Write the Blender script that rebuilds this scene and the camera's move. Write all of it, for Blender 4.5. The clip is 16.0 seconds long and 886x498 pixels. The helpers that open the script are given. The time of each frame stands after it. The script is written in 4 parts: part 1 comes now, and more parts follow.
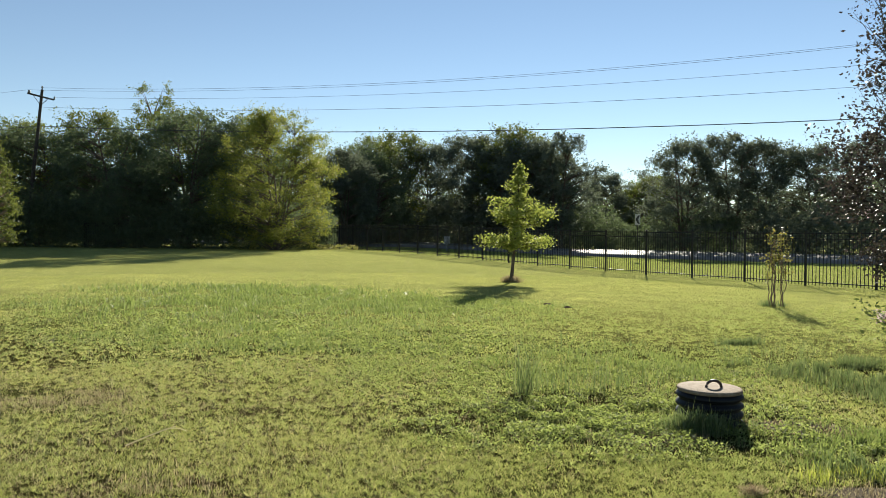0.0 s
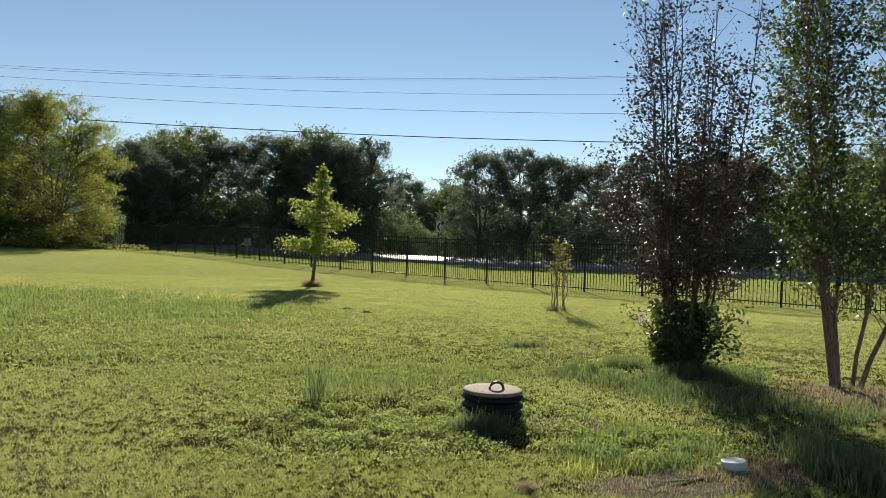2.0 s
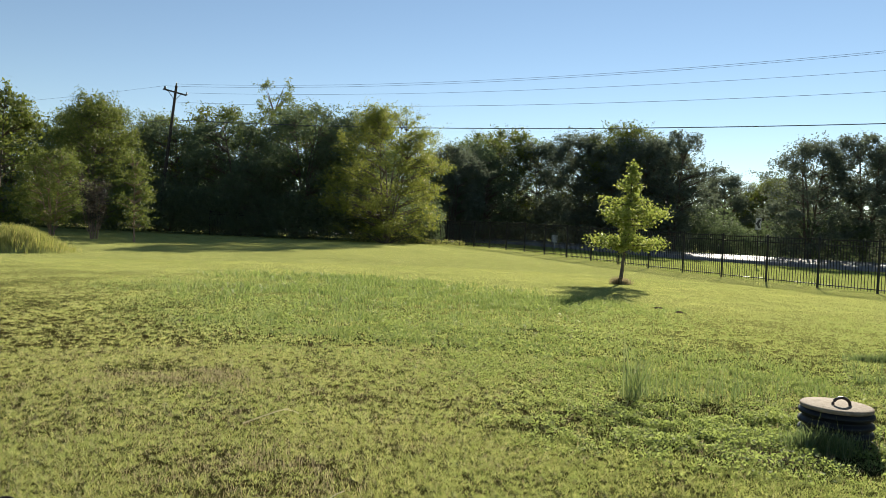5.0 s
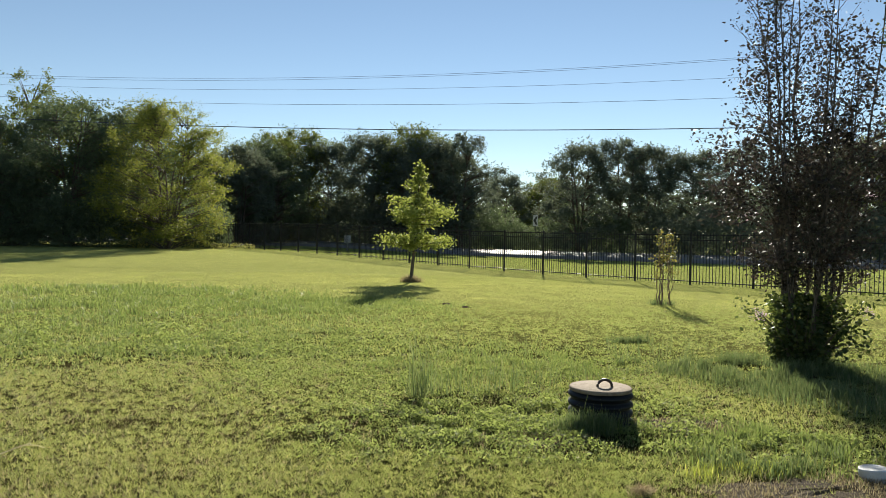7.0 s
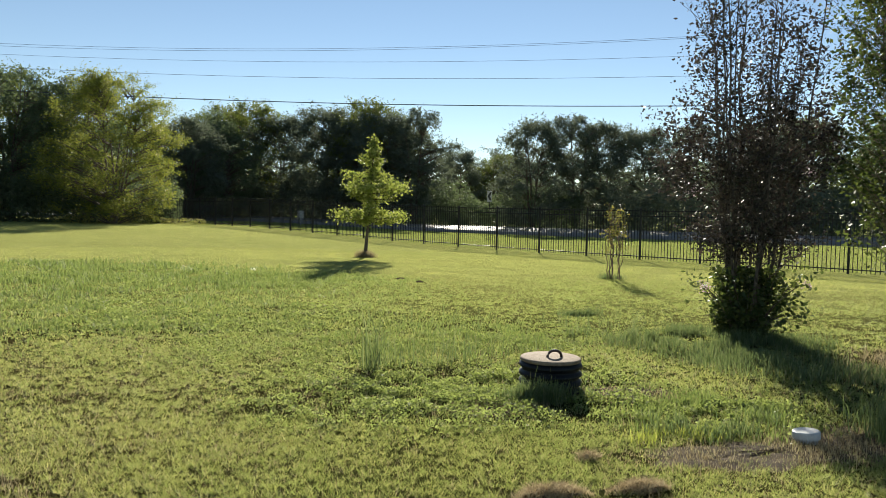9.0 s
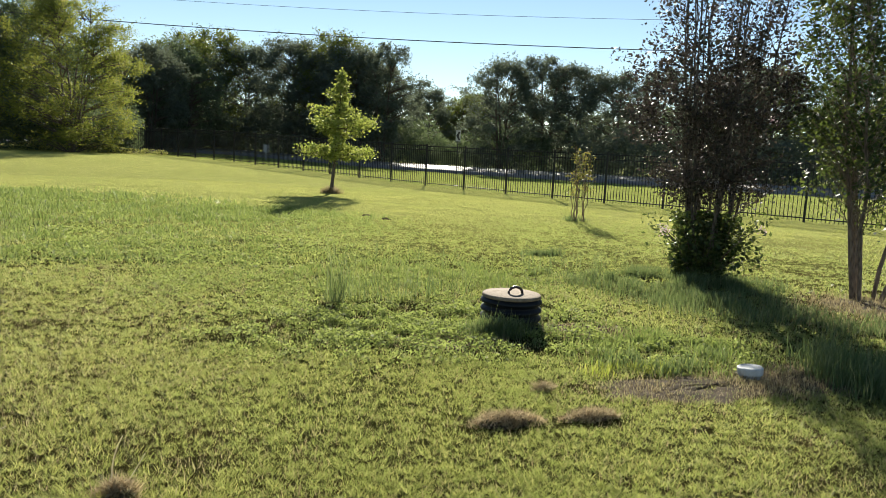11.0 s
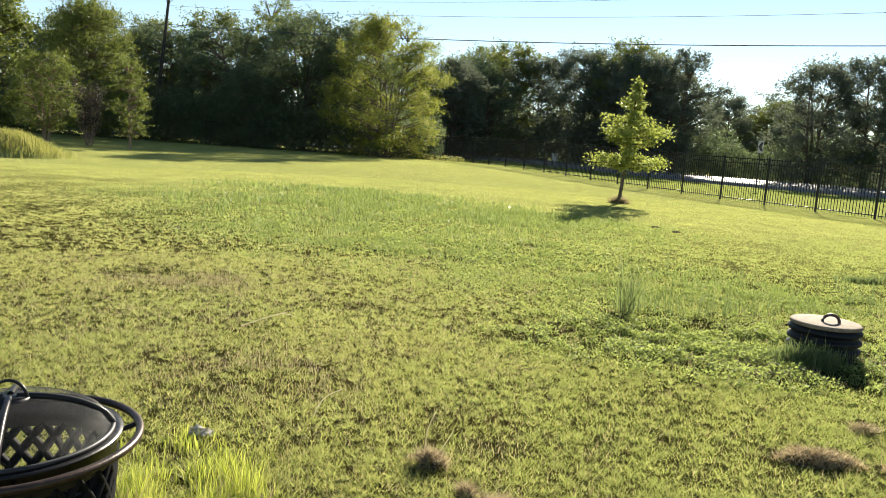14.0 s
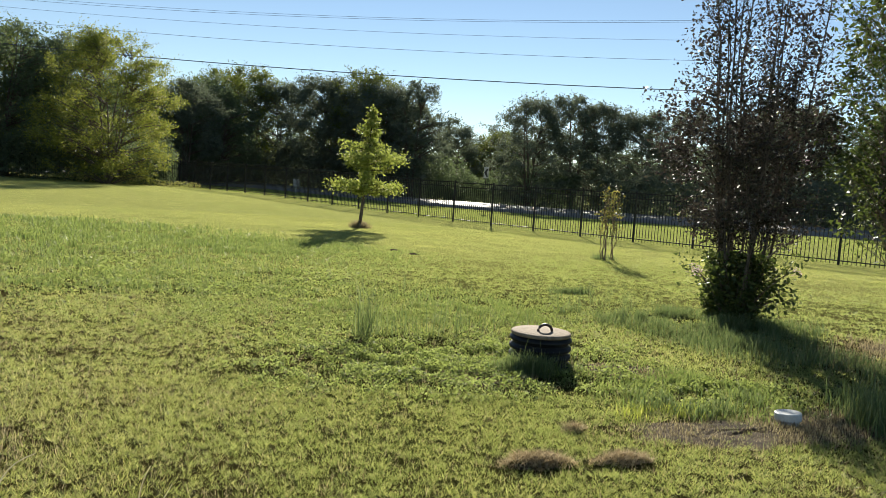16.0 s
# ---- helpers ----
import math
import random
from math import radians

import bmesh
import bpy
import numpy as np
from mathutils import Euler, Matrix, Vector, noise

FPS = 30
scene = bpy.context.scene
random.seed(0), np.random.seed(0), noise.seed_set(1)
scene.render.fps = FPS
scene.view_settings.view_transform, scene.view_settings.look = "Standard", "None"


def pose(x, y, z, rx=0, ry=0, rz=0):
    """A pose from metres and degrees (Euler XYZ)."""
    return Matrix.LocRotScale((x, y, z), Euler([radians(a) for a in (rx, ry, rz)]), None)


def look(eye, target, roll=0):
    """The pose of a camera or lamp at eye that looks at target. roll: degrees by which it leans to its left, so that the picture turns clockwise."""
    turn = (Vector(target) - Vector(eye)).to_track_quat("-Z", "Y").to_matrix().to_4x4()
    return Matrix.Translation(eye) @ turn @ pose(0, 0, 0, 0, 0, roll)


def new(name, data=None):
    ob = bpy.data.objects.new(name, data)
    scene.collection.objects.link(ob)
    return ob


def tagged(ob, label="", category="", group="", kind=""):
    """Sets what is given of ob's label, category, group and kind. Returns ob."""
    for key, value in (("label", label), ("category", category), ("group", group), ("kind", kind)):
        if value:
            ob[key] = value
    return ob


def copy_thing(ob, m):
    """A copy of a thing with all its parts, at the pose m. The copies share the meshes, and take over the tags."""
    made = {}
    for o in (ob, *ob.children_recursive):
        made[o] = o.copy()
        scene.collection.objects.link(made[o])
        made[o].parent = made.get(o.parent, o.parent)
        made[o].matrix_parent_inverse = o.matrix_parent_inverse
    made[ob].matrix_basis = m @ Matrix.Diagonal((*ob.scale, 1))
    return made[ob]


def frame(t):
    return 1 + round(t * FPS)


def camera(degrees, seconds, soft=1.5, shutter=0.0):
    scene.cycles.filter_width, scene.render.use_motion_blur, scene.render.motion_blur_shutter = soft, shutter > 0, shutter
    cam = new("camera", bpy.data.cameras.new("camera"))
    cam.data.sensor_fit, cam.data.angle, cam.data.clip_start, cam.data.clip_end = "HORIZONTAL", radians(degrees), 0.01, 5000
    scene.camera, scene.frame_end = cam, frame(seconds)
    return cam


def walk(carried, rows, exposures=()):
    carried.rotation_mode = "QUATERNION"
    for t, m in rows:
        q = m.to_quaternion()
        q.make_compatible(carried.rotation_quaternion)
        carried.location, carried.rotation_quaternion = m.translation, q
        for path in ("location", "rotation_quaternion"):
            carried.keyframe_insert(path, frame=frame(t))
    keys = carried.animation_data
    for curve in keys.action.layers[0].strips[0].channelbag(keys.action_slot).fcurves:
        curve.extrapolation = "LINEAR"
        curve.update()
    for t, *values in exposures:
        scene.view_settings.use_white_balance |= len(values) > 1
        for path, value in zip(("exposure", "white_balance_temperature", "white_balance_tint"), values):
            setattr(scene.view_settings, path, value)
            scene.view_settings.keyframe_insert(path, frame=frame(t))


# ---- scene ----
cam = camera(63.0, 16.0, 0.8)
PATH = [
    (0, (-0.015, -0.077, 1.671), (-0.014, 1.923, 1.634), 0.6),
    (0.5, (0.013, -0.063, 1.72), (0.096, 1.935, 1.739), 0.5),
    (1, (0.039, -0.044, 1.727), (0.258, 1.943, 1.792), 0.7),
    (1.5, (0.068, -0.016, 1.704), (0.466, 1.943, 1.761), 1.5),
    (2, (0.102, -0.017, 1.676), (0.632, 1.911, 1.663), 2.0),
    (2.5, (0.037, -0.036, 1.673), (0.349, 1.939, 1.601), 2.7),
    (3, (-0.029, -0.07, 1.665), (-0.07, 1.927, 1.571), 3.0),
    (3.2, (-0.046, -0.11, 1.672), (-0.197, 1.882, 1.572), 3.0),
    (5.3, (-0.048, -0.045, 1.659), (-0.339, 1.933, 1.612), 2.4),
    (5.5, (-0.035, -0.011, 1.653), (-0.258, 1.976, 1.609), 2.3),
    (6, (0.035, 0.108, 1.631), (0.003, 2.108, 1.6), 2.0),
    (6.5, (0.055, 0.113, 1.655), (0.198, 2.108, 1.628), 1.5),
    (7, (0.081, 0.137, 1.663), (0.352, 2.119, 1.629), 1.0),
    (7.5, (0.09, 0.111, 1.643), (0.433, 2.081, 1.587), 0.8),
    (8, (0.103, 0.134, 1.634), (0.468, 2.099, 1.555), 0.8),
    (8.2, (0.091, 0.138, 1.629), (0.459, 2.102, 1.544), 0.9),
    (10.3, (0.094, 0.025, 1.659), (0.6, 1.953, 1.503), 1.9),
    (10.5, (0.102, 0.037, 1.64), (0.625, 1.96, 1.462), 2.1),
    (11, (0.089, 0.033, 1.61), (0.577, 1.955, 1.349), 2.9),
    (11.5, (0.048, 0.031, 1.605), (0.366, 1.975, 1.263), 3.3),
    (12, (0.021, 0.019, 1.593), (0.121, 1.977, 1.199), 3.8),
    (12.5, (-0.022, -0.019, 1.581), (-0.119, 1.934, 1.158), 4.2),
    (13, (-0.049, -0.041, 1.579), (-0.288, 1.901, 1.166), 4.3),
    (13.5, (-0.053, -0.049, 1.587), (-0.356, 1.894, 1.223), 4.1),
    (14, (-0.051, -0.053, 1.598), (-0.321, 1.908, 1.317), 3.8),
    (14.5, (-0.022, 0.001, 1.631), (-0.171, 1.986, 1.441), 3.5),
    (15, (0.01, 0.042, 1.633), (0.05, 2.037, 1.501), 3.4),
    (15.5, (0.023, 0.051, 1.63), (0.265, 2.032, 1.503), 3.5),
    (16, (0.062, 0.065, 1.599), (0.477, 2.015, 1.433), 3.7),
]
walk(cam, [(t, look(eye, target, roll)) for t, eye, target, roll in PATH],
     [(0, 1.26, 6500, 7), (0.5, 1.12, 6500, 7), (1, 0.88, 6500, 7), (1.5, 0.9, 6500, 7), (2, 1.04, 6500, 7), (3, 1.25, 6500, 7), (5.5, 1.27, 6500, 7), (7, 1.18, 6500, 7), (8.2, 1.21, 6500, 7), (10.3, 1.25, 6500, 7), (11.5, 1.5, 6500, 7), (12.5, 1.75, 6500, 7), (13.5, 1.85, 6650, 7), (14.5, 1.6, 6750, 8), (16, 1.27, 6500, 7)])

# ---- light ----
SUN_AZ, SUN_EL = 15.0, 24.2
world = bpy.data.worlds.new("sky")
scene.world = world
world.use_nodes = True
wn = world.node_tree.nodes
sky = wn.new("ShaderNodeTexSky")
sky.sky_type = "NISHITA"
sky.sun_disc = False
sky.sun_elevation, sky.sun_rotation = radians(SUN_EL), radians(SUN_AZ)
sky.altitude = 1300
sky.air_density, sky.dust_density, sky.ozone_density = 1.0, 0.0, 0.7
wn["Background"].inputs["Strength"].default_value = 0.05
world.node_tree.links.new(sky.outputs["Color"], wn["Background"].inputs["Color"])
sun = new("sun", bpy.data.lights.new("sun", "SUN"))
sun.data.energy, sun.data.angle, sun.data.color = 5.0, radians(0.6), (1.0, 0.93, 0.8)
sun_way = Vector((math.sin(radians(SUN_AZ)) * math.cos(radians(SUN_EL)), math.cos(radians(SUN_AZ)) * math.cos(radians(SUN_EL)), math.sin(radians(SUN_EL))))
sun.matrix_world = look(sun_way * 50, (0, 0, 0))

# ---- materials ----


def material(name, rough=0.8, metal=0.0, spec=0.5):
    m = bpy.data.materials.new(name)
    m.use_nodes = True
    b = m.node_tree.nodes["Principled BSDF"]
    b.inputs["Roughness"].default_value = rough
    b.inputs["Metallic"].default_value = metal
    b.inputs["Specular IOR Level"].default_value = spec
    return m, m.node_tree.nodes, m.node_tree.links, b


def ramp(nodes, links, value, stops):
    r = nodes.new("ShaderNodeValToRGB")
    els = r.color_ramp.elements
    while len(els) < len(stops):
        els.new(0.5)
    for e, (p, c) in zip(els, stops):
        e.position, e.color = p, (*c, 1)
    links.new(value, r.inputs[0])
    return r.outputs["Color"]


def noise_value(nodes, links, scale, detail=4.0, rough=0.6, coords="Object"):
    tc = nodes.new("ShaderNodeTexCoord") if coords == "Object" else nodes.new("ShaderNodeNewGeometry")
    n = nodes.new("ShaderNodeTexNoise")
    n.inputs["Scale"].default_value, n.inputs["Detail"].default_value, n.inputs["Roughness"].default_value = scale, detail, rough
    links.new(tc.outputs["Object" if coords == "Object" else "Position"], n.inputs["Vector"])
    return n.outputs["Fac"]


def mix(nodes, links, a, b, fac, how="MIX"):
    x = nodes.new("ShaderNodeMix")
    x.data_type, x.blend_type = "RGBA", how
    for sock, v in ((x.inputs[6], a), (x.inputs[7], b), (x.inputs[0], fac)):
        if isinstance(v, bpy.types.NodeSocket):
            links.new(v, sock)
        else:
            sock.default_value = (*v, 1) if isinstance(v, tuple) else v
    return x.outputs[2]


def bump(nodes, links, bsdf, height, strength, distance=0.01):
    b = nodes.new("ShaderNodeBump")
    b.inputs["Strength"].default_value, b.inputs["Distance"].default_value = strength, distance
    links.new(height, b.inputs["Height"])
    links.new(b.outputs["Normal"], bsdf.inputs["Normal"])


def plain(name, dark, light, scale=8.0, rough=0.7, metal=0.0, relief=0.2, spec=0.5, distance=0.005):
    """A surface that wanders between two colours at two scales, with fine relief."""
    m, n, l, b = material(name, rough, metal, spec)
    coarse, fine = noise_value(n, l, scale), noise_value(n, l, scale * 11, 3)
    c = ramp(n, l, coarse, [(0.3, dark), (0.7, light)])
    c = mix(n, l, c, ramp(n, l, fine, [(0.3, (0.6, 0.6, 0.6)), (0.7, (1, 1, 1))]), 0.5, "MULTIPLY")
    l.new(c, b.inputs["Base Color"])
    bump(n, l, b, fine, relief, distance)
    return m


def leafy(name, stops, through_colour, share=0.45, rough=0.5, patch=0.0, patch_stops=None, patch_scale=0.3, spec=0.22, even=0.55, drift=None):
    """Leaves and blades: each island takes its own colour; some light passes through them."""
    m, n, l, b = material(name, rough, 0, spec)
    geo = n.new("ShaderNodeNewGeometry")
    c = ramp(n, l, geo.outputs["Random Per Island"], stops)
    t = mix(n, l, c, through_colour, even)
    if patch:
        where = noise_value(n, l, patch_scale, 5, 0.65, "Geo")
        if drift:
            dot, add = n.new("ShaderNodeVectorMath"), n.new("ShaderNodeMath")
            dot.operation, dot.inputs[1].default_value = "DOT_PRODUCT", (drift[0], drift[1], 0)
            l.new(geo.outputs["Position"], dot.inputs[0])
            l.new(dot.outputs["Value"], add.inputs[0])
            l.new(where, add.inputs[1])
            where = add.outputs[0]
        fac = ramp(n, l, where, [(0.40, (0, 0, 0)), (0.64, (patch, patch, patch))])
        alt = ramp(n, l, geo.outputs["Random Per Island"], patch_stops)
        c = mix(n, l, c, alt, fac)
        t = mix(n, l, t, mix(n, l, alt, through_colour, 0.35), fac)
    l.new(c, b.inputs["Base Color"])
    tr = n.new("ShaderNodeBsdfTranslucent")
    l.new(t, tr.inputs["Color"])
    s = n.new("ShaderNodeMixShader")
    s.inputs[0].default_value = share
    l.new(b.outputs[0], s.inputs[1])
    l.new(tr.outputs[0], s.inputs[2])
    l.new(s.outputs[0], n["Material Output"].inputs["Surface"])
    return m


def ground_material():
    """Thatch and soil, darkened for the shade between the blades; towards the far side the grass is close and even,
    brightened for its backlit glow.
    """
    m, n, l, b = material("lawn_soil", 1.0, 0, 0.0)
    wide = noise_value(n, l, 0.16, 5, 0.6, "Geo")
    mid = noise_value(n, l, 1.6, 5, 0.65, "Geo")
    fine = noise_value(n, l, 26.0, 5, 0.75, "Geo")
    # dark base stands for the shade in the gaps between blades
    c = ramp(n, l, mid, [(0.25, (0.026, 0.025, 0.009)), (0.5, (0.042, 0.038, 0.014)), (0.75, (0.072, 0.056, 0.023))])
    c = mix(n, l, c, (0.05, 0.068, 0.018), ramp(n, l, wide, [(0.45, (0, 0, 0)), (0.65, (0.75, 0.75, 0.75))]))
    c = mix(n, l, c, ramp(n, l, fine, [(0.3, (0.35, 0.32, 0.3)), (0.62, (1, 1, 1))]), 0.8, "MULTIPLY")
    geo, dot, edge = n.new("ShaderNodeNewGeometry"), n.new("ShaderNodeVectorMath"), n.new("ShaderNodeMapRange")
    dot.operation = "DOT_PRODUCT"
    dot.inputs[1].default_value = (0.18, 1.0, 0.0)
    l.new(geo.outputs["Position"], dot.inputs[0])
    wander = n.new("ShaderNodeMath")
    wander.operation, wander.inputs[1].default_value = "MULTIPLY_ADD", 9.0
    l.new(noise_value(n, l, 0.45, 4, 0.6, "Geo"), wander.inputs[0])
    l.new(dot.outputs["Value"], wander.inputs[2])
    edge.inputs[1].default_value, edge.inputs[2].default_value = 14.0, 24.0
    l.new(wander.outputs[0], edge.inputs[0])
    # far grass colour raised to stand for the glow of backlit blades
    backlit_sward = ramp(n, l, mid, [(0.25, (0.235, 0.25, 0.082)), (0.5, (0.30, 0.31, 0.105)), (0.75, (0.385, 0.375, 0.135))])
    backlit_sward = mix(n, l, backlit_sward, ramp(n, l, fine, [(0.3, (0.55, 0.55, 0.5)), (0.62, (1, 1, 1))]), 0.7, "MULTIPLY")
    c = mix(n, l, c, backlit_sward, edge.outputs[0])
    l.new(c, b.inputs["Base Color"])
    bump(n, l, b, fine, 0.8, 0.05)
    return m


def bark(name, dark, light):
    m, n, l, b = material(name, 0.9, 0, 0.2)
    tc, mp, ns = n.new("ShaderNodeTexCoord"), n.new("ShaderNodeMapping"), n.new("ShaderNodeTexNoise")
    mp.inputs["Scale"].default_value = (14, 14, 2.5)
    ns.inputs["Scale"].default_value, ns.inputs["Detail"].default_value = 3.0, 6
    l.new(tc.outputs["Object"], mp.inputs["Vector"])
    l.new(mp.outputs["Vector"], ns.inputs["Vector"])
    l.new(ramp(n, l, ns.outputs["Fac"], [(0.35, dark), (0.65, light)]), b.inputs["Base Color"])
    bump(n, l, b, ns.outputs["Fac"], 0.7, 0.02)
    return m


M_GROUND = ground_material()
LAWN_STOPS = [(0.0, (0.025, 0.05, 0.012)), (0.33, (0.09, 0.135, 0.032)), (0.52, (0.28, 0.31, 0.10)), (0.76, (0.50, 0.49, 0.21)), (0.88, (0.28, 0.19, 0.09)), (1.0, (0.60, 0.50, 0.28))]
LAWN_GREEN = [(0.0, (0.05, 0.11, 0.03)), (0.6, (0.155, 0.235, 0.065)), (0.9, (0.31, 0.34, 0.13)), (1.0, (0.32, 0.25, 0.12))]
M_LAWN = leafy("lawn_blade", LAWN_STOPS, (0.64, 0.66, 0.16), 0.58, 0.45, 0.75, LAWN_GREEN, 0.2, 0.25, 0.42, (0.022, 0.007))
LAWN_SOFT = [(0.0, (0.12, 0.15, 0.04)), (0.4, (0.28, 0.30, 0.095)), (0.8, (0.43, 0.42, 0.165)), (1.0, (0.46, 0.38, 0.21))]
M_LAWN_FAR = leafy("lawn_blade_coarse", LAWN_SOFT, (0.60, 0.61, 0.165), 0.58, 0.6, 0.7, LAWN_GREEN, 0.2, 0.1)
M_VERGE_GRASS = leafy("verge_blade", [(0.0, (0.07, 0.11, 0.035)), (0.6, (0.14, 0.18, 0.05)), (1.0, (0.26, 0.27, 0.10))], (0.42, 0.48, 0.12), 0.45, 0.6, spec=0.1)
# leaf colour paled and greyed to carry the haze over the roadside woods
M_LEAF_HAZED = leafy("leaf_hazed_grey", [(0.0, (0.08, 0.10, 0.085)), (0.6, (0.105, 0.13, 0.10)), (1.0, (0.16, 0.18, 0.12))], (0.22, 0.25, 0.14), 0.34, 0.8, spec=0.06)
M_WEED = leafy("weed_blade", [(0.0, (0.05, 0.10, 0.028)), (0.6, (0.12, 0.17, 0.045)), (1.0, (0.26, 0.28, 0.11))], (0.34, 0.41, 0.10), 0.42, 0.45, spec=0.3)
M_WEED_LEAF = leafy("weed_leaf", [(0.0, (0.06, 0.10, 0.03)), (0.6, (0.15, 0.195, 0.065)), (1.0, (0.29, 0.32, 0.14))], (0.45, 0.52, 0.12), 0.46, 0.6, spec=0.08)
M_TALL = leafy("tall_grass_blade", [(0.0, (0.06, 0.095, 0.04)), (0.6, (0.115, 0.155, 0.065)), (1.0, (0.26, 0.26, 0.13))], (0.24, 0.31, 0.09), 0.36, 0.4)
M_TUFT = leafy("bright_tuft_blade", [(0.0, (0.14, 0.20, 0.03)), (0.6, (0.27, 0.31, 0.06)), (1.0, (0.48, 0.43, 0.18))], (0.48, 0.52, 0.07), 0.5, 0.4)
M_STRAW = leafy("straw", [(0.0, (0.10, 0.065, 0.03)), (0.5, (0.28, 0.225, 0.12)), (1.0, (0.54, 0.46, 0.28))], (0.42, 0.35, 0.19), 0.35, 0.7)
M_CLUMP = leafy("clump_straw", [(0.0, (0.12, 0.085, 0.045)), (0.4, (0.36, 0.275, 0.155)), (1.0, (0.62, 0.52, 0.34))], (0.52, 0.40, 0.22), 0.42, 0.75)
M_HAY = leafy("mound_grass", [(0.0, (0.13, 0.17, 0.04)), (0.5, (0.25, 0.26, 0.07)), (1.0, (0.42, 0.35, 0.16))], (0.45, 0.44, 0.10), 0.45, 0.6)
M_LEAF_DARK = leafy("leaf_dark", [(0.0, (0.06, 0.085, 0.06)), (0.6, (0.09, 0.12, 0.08)), (1.0, (0.125, 0.15, 0.085))], (0.21, 0.27, 0.09), 0.38, 0.7, spec=0.1)
M_LEAF_MID = leafy("leaf_mid", [(0.0, (0.05, 0.08, 0.022)), (0.6, (0.10, 0.13, 0.035)), (1.0, (0.19, 0.19, 0.05))], (0.26, 0.30, 0.05), 0.36, 0.5, spec=0.12)
M_LEAF_YELLOW = leafy("leaf_yellow_green", [(0.0, (0.065, 0.095, 0.02)), (0.5, (0.135, 0.165, 0.032)), (1.0, (0.27, 0.265, 0.055))], (0.42, 0.45, 0.075), 0.42, 0.55, spec=0.15)
M_LEAF_YOUNG = leafy("leaf_young", [(0.0, (0.09, 0.14, 0.03)), (0.5, (0.18, 0.23, 0.055)), (1.0, (0.32, 0.32, 0.10))], (0.46, 0.50, 0.10), 0.46, 0.55)
M_LEAF_MYRTLE = leafy("leaf_myrtle_red", [(0.0, (0.028, 0.024, 0.02)), (0.35, (0.037, 0.032, 0.029)), (0.7, (0.05, 0.058, 0.03)), (1.0, (0.075, 0.046, 0.036))], (0.09, 0.072, 0.06), 0.26, 0.5, spec=0.15)
M_LEAF_MYRTLE_GREEN = leafy("leaf_myrtle_green", [(0.0, (0.022, 0.038, 0.017)), (0.5, (0.042, 0.064, 0.023)), (1.0, (0.11, 0.115, 0.035))], (0.17, 0.225, 0.04), 0.32, 0.5, spec=0.2)
M_LEAF_AUTUMN = leafy("leaf_autumn", [(0.0, (0.10, 0.11, 0.03)), (0.7, (0.19, 0.19, 0.05)), (1.0, (0.32, 0.19, 0.07))], (0.36, 0.33, 0.08), 0.4, 0.5)
M_FLOWER = leafy("flower_pink", [(0.0, (0.42, 0.27, 0.31)), (1.0, (0.6, 0.48, 0.5))], (0.55, 0.42, 0.45), 0.4, 0.6)
M_BARK = bark("bark_brown", (0.05, 0.04, 0.03), (0.16, 0.13, 0.10))
M_BARK_PALE = bark("bark_pale", (0.12, 0.08, 0.055), (0.30, 0.22, 0.16))
M_BARK_TAN = bark("bark_tan", (0.10, 0.075, 0.055), (0.27, 0.205, 0.15))
M_POLE = bark("pole_wood", (0.035, 0.028, 0.022), (0.10, 0.085, 0.07))
M_SOIL = plain("bare_soil", (0.045, 0.034, 0.022), (0.13, 0.098, 0.066), 7, 0.95, 0, 0.9, 0.1, 0.02)
M_IRON = plain("black_iron", (0.006, 0.006, 0.007), (0.012, 0.012, 0.013), 6, 0.55, 0.0, 0.05, 0.35)
M_CORRUGATED = plain("black_plastic", (0.006, 0.007, 0.009), (0.014, 0.016, 0.02), 9, 0.5, 0, 0.15, 0.2, 0.002)
M_LID = plain("speckled_lid", (0.20, 0.145, 0.095), (0.32, 0.25, 0.18), 22, 0.85, 0, 0.5, 0.12, 0.003)
M_HANDLE = plain("handle_dark", (0.02, 0.012, 0.01), (0.06, 0.03, 0.022), 12, 0.4, 0, 0.1)
M_WHITE = plain("white_plastic", (0.45, 0.45, 0.44), (0.62, 0.62, 0.61), 12, 0.45, 0, 0.1)
M_ASPHALT = plain("asphalt", (0.13, 0.125, 0.115), (0.20, 0.19, 0.175), 3, 0.72, 0, 0.4, 0.4, 0.004)
M_LINE = plain("road_line", (0.35, 0.28, 0.06), (0.5, 0.4, 0.1), 4, 0.7)
M_WIRE = plain("wire_metal", (0.03, 0.035, 0.045), (0.06, 0.065, 0.08), 5, 0.5, 0.3)
M_STEEL = plain("dark_steel", (0.012, 0.011, 0.011), (0.035, 0.03, 0.028), 9, 0.35, 0.6, 0.15)
M_SOOT = plain("sooty_steel", (0.004, 0.004, 0.0045), (0.012, 0.011, 0.011), 9, 0.7, 0.0, 0.2, 0.15)
M_RING = plain("rusted_steel_ring", (0.03, 0.021, 0.017), (0.10, 0.058, 0.042), 10, 0.38, 0.55, 0.2)
M_SCREEN = plain("screen_wire", (0.02, 0.02, 0.021), (0.05, 0.05, 0.05), 12, 0.5, 0.4, 0.1)
M_CHAR = plain("charred_wood", (0.01, 0.01, 0.01), (0.12, 0.11, 0.10), 14, 0.9, 0, 0.8)
# white lowered to grey for the shade on the sign's backlit face
M_SIGN_SHADED_WHITE = plain("sign_shaded_white", (0.30, 0.30, 0.29), (0.42, 0.42, 0.41), 5, 0.5)
M_SIGN_BLACK = plain("sign_black", (0.015, 0.015, 0.015), (0.025, 0.025, 0.025), 5, 0.5)
M_GALV = plain("galvanised_steel", (0.22, 0.22, 0.22), (0.36, 0.36, 0.35), 7, 0.45, 0.7)
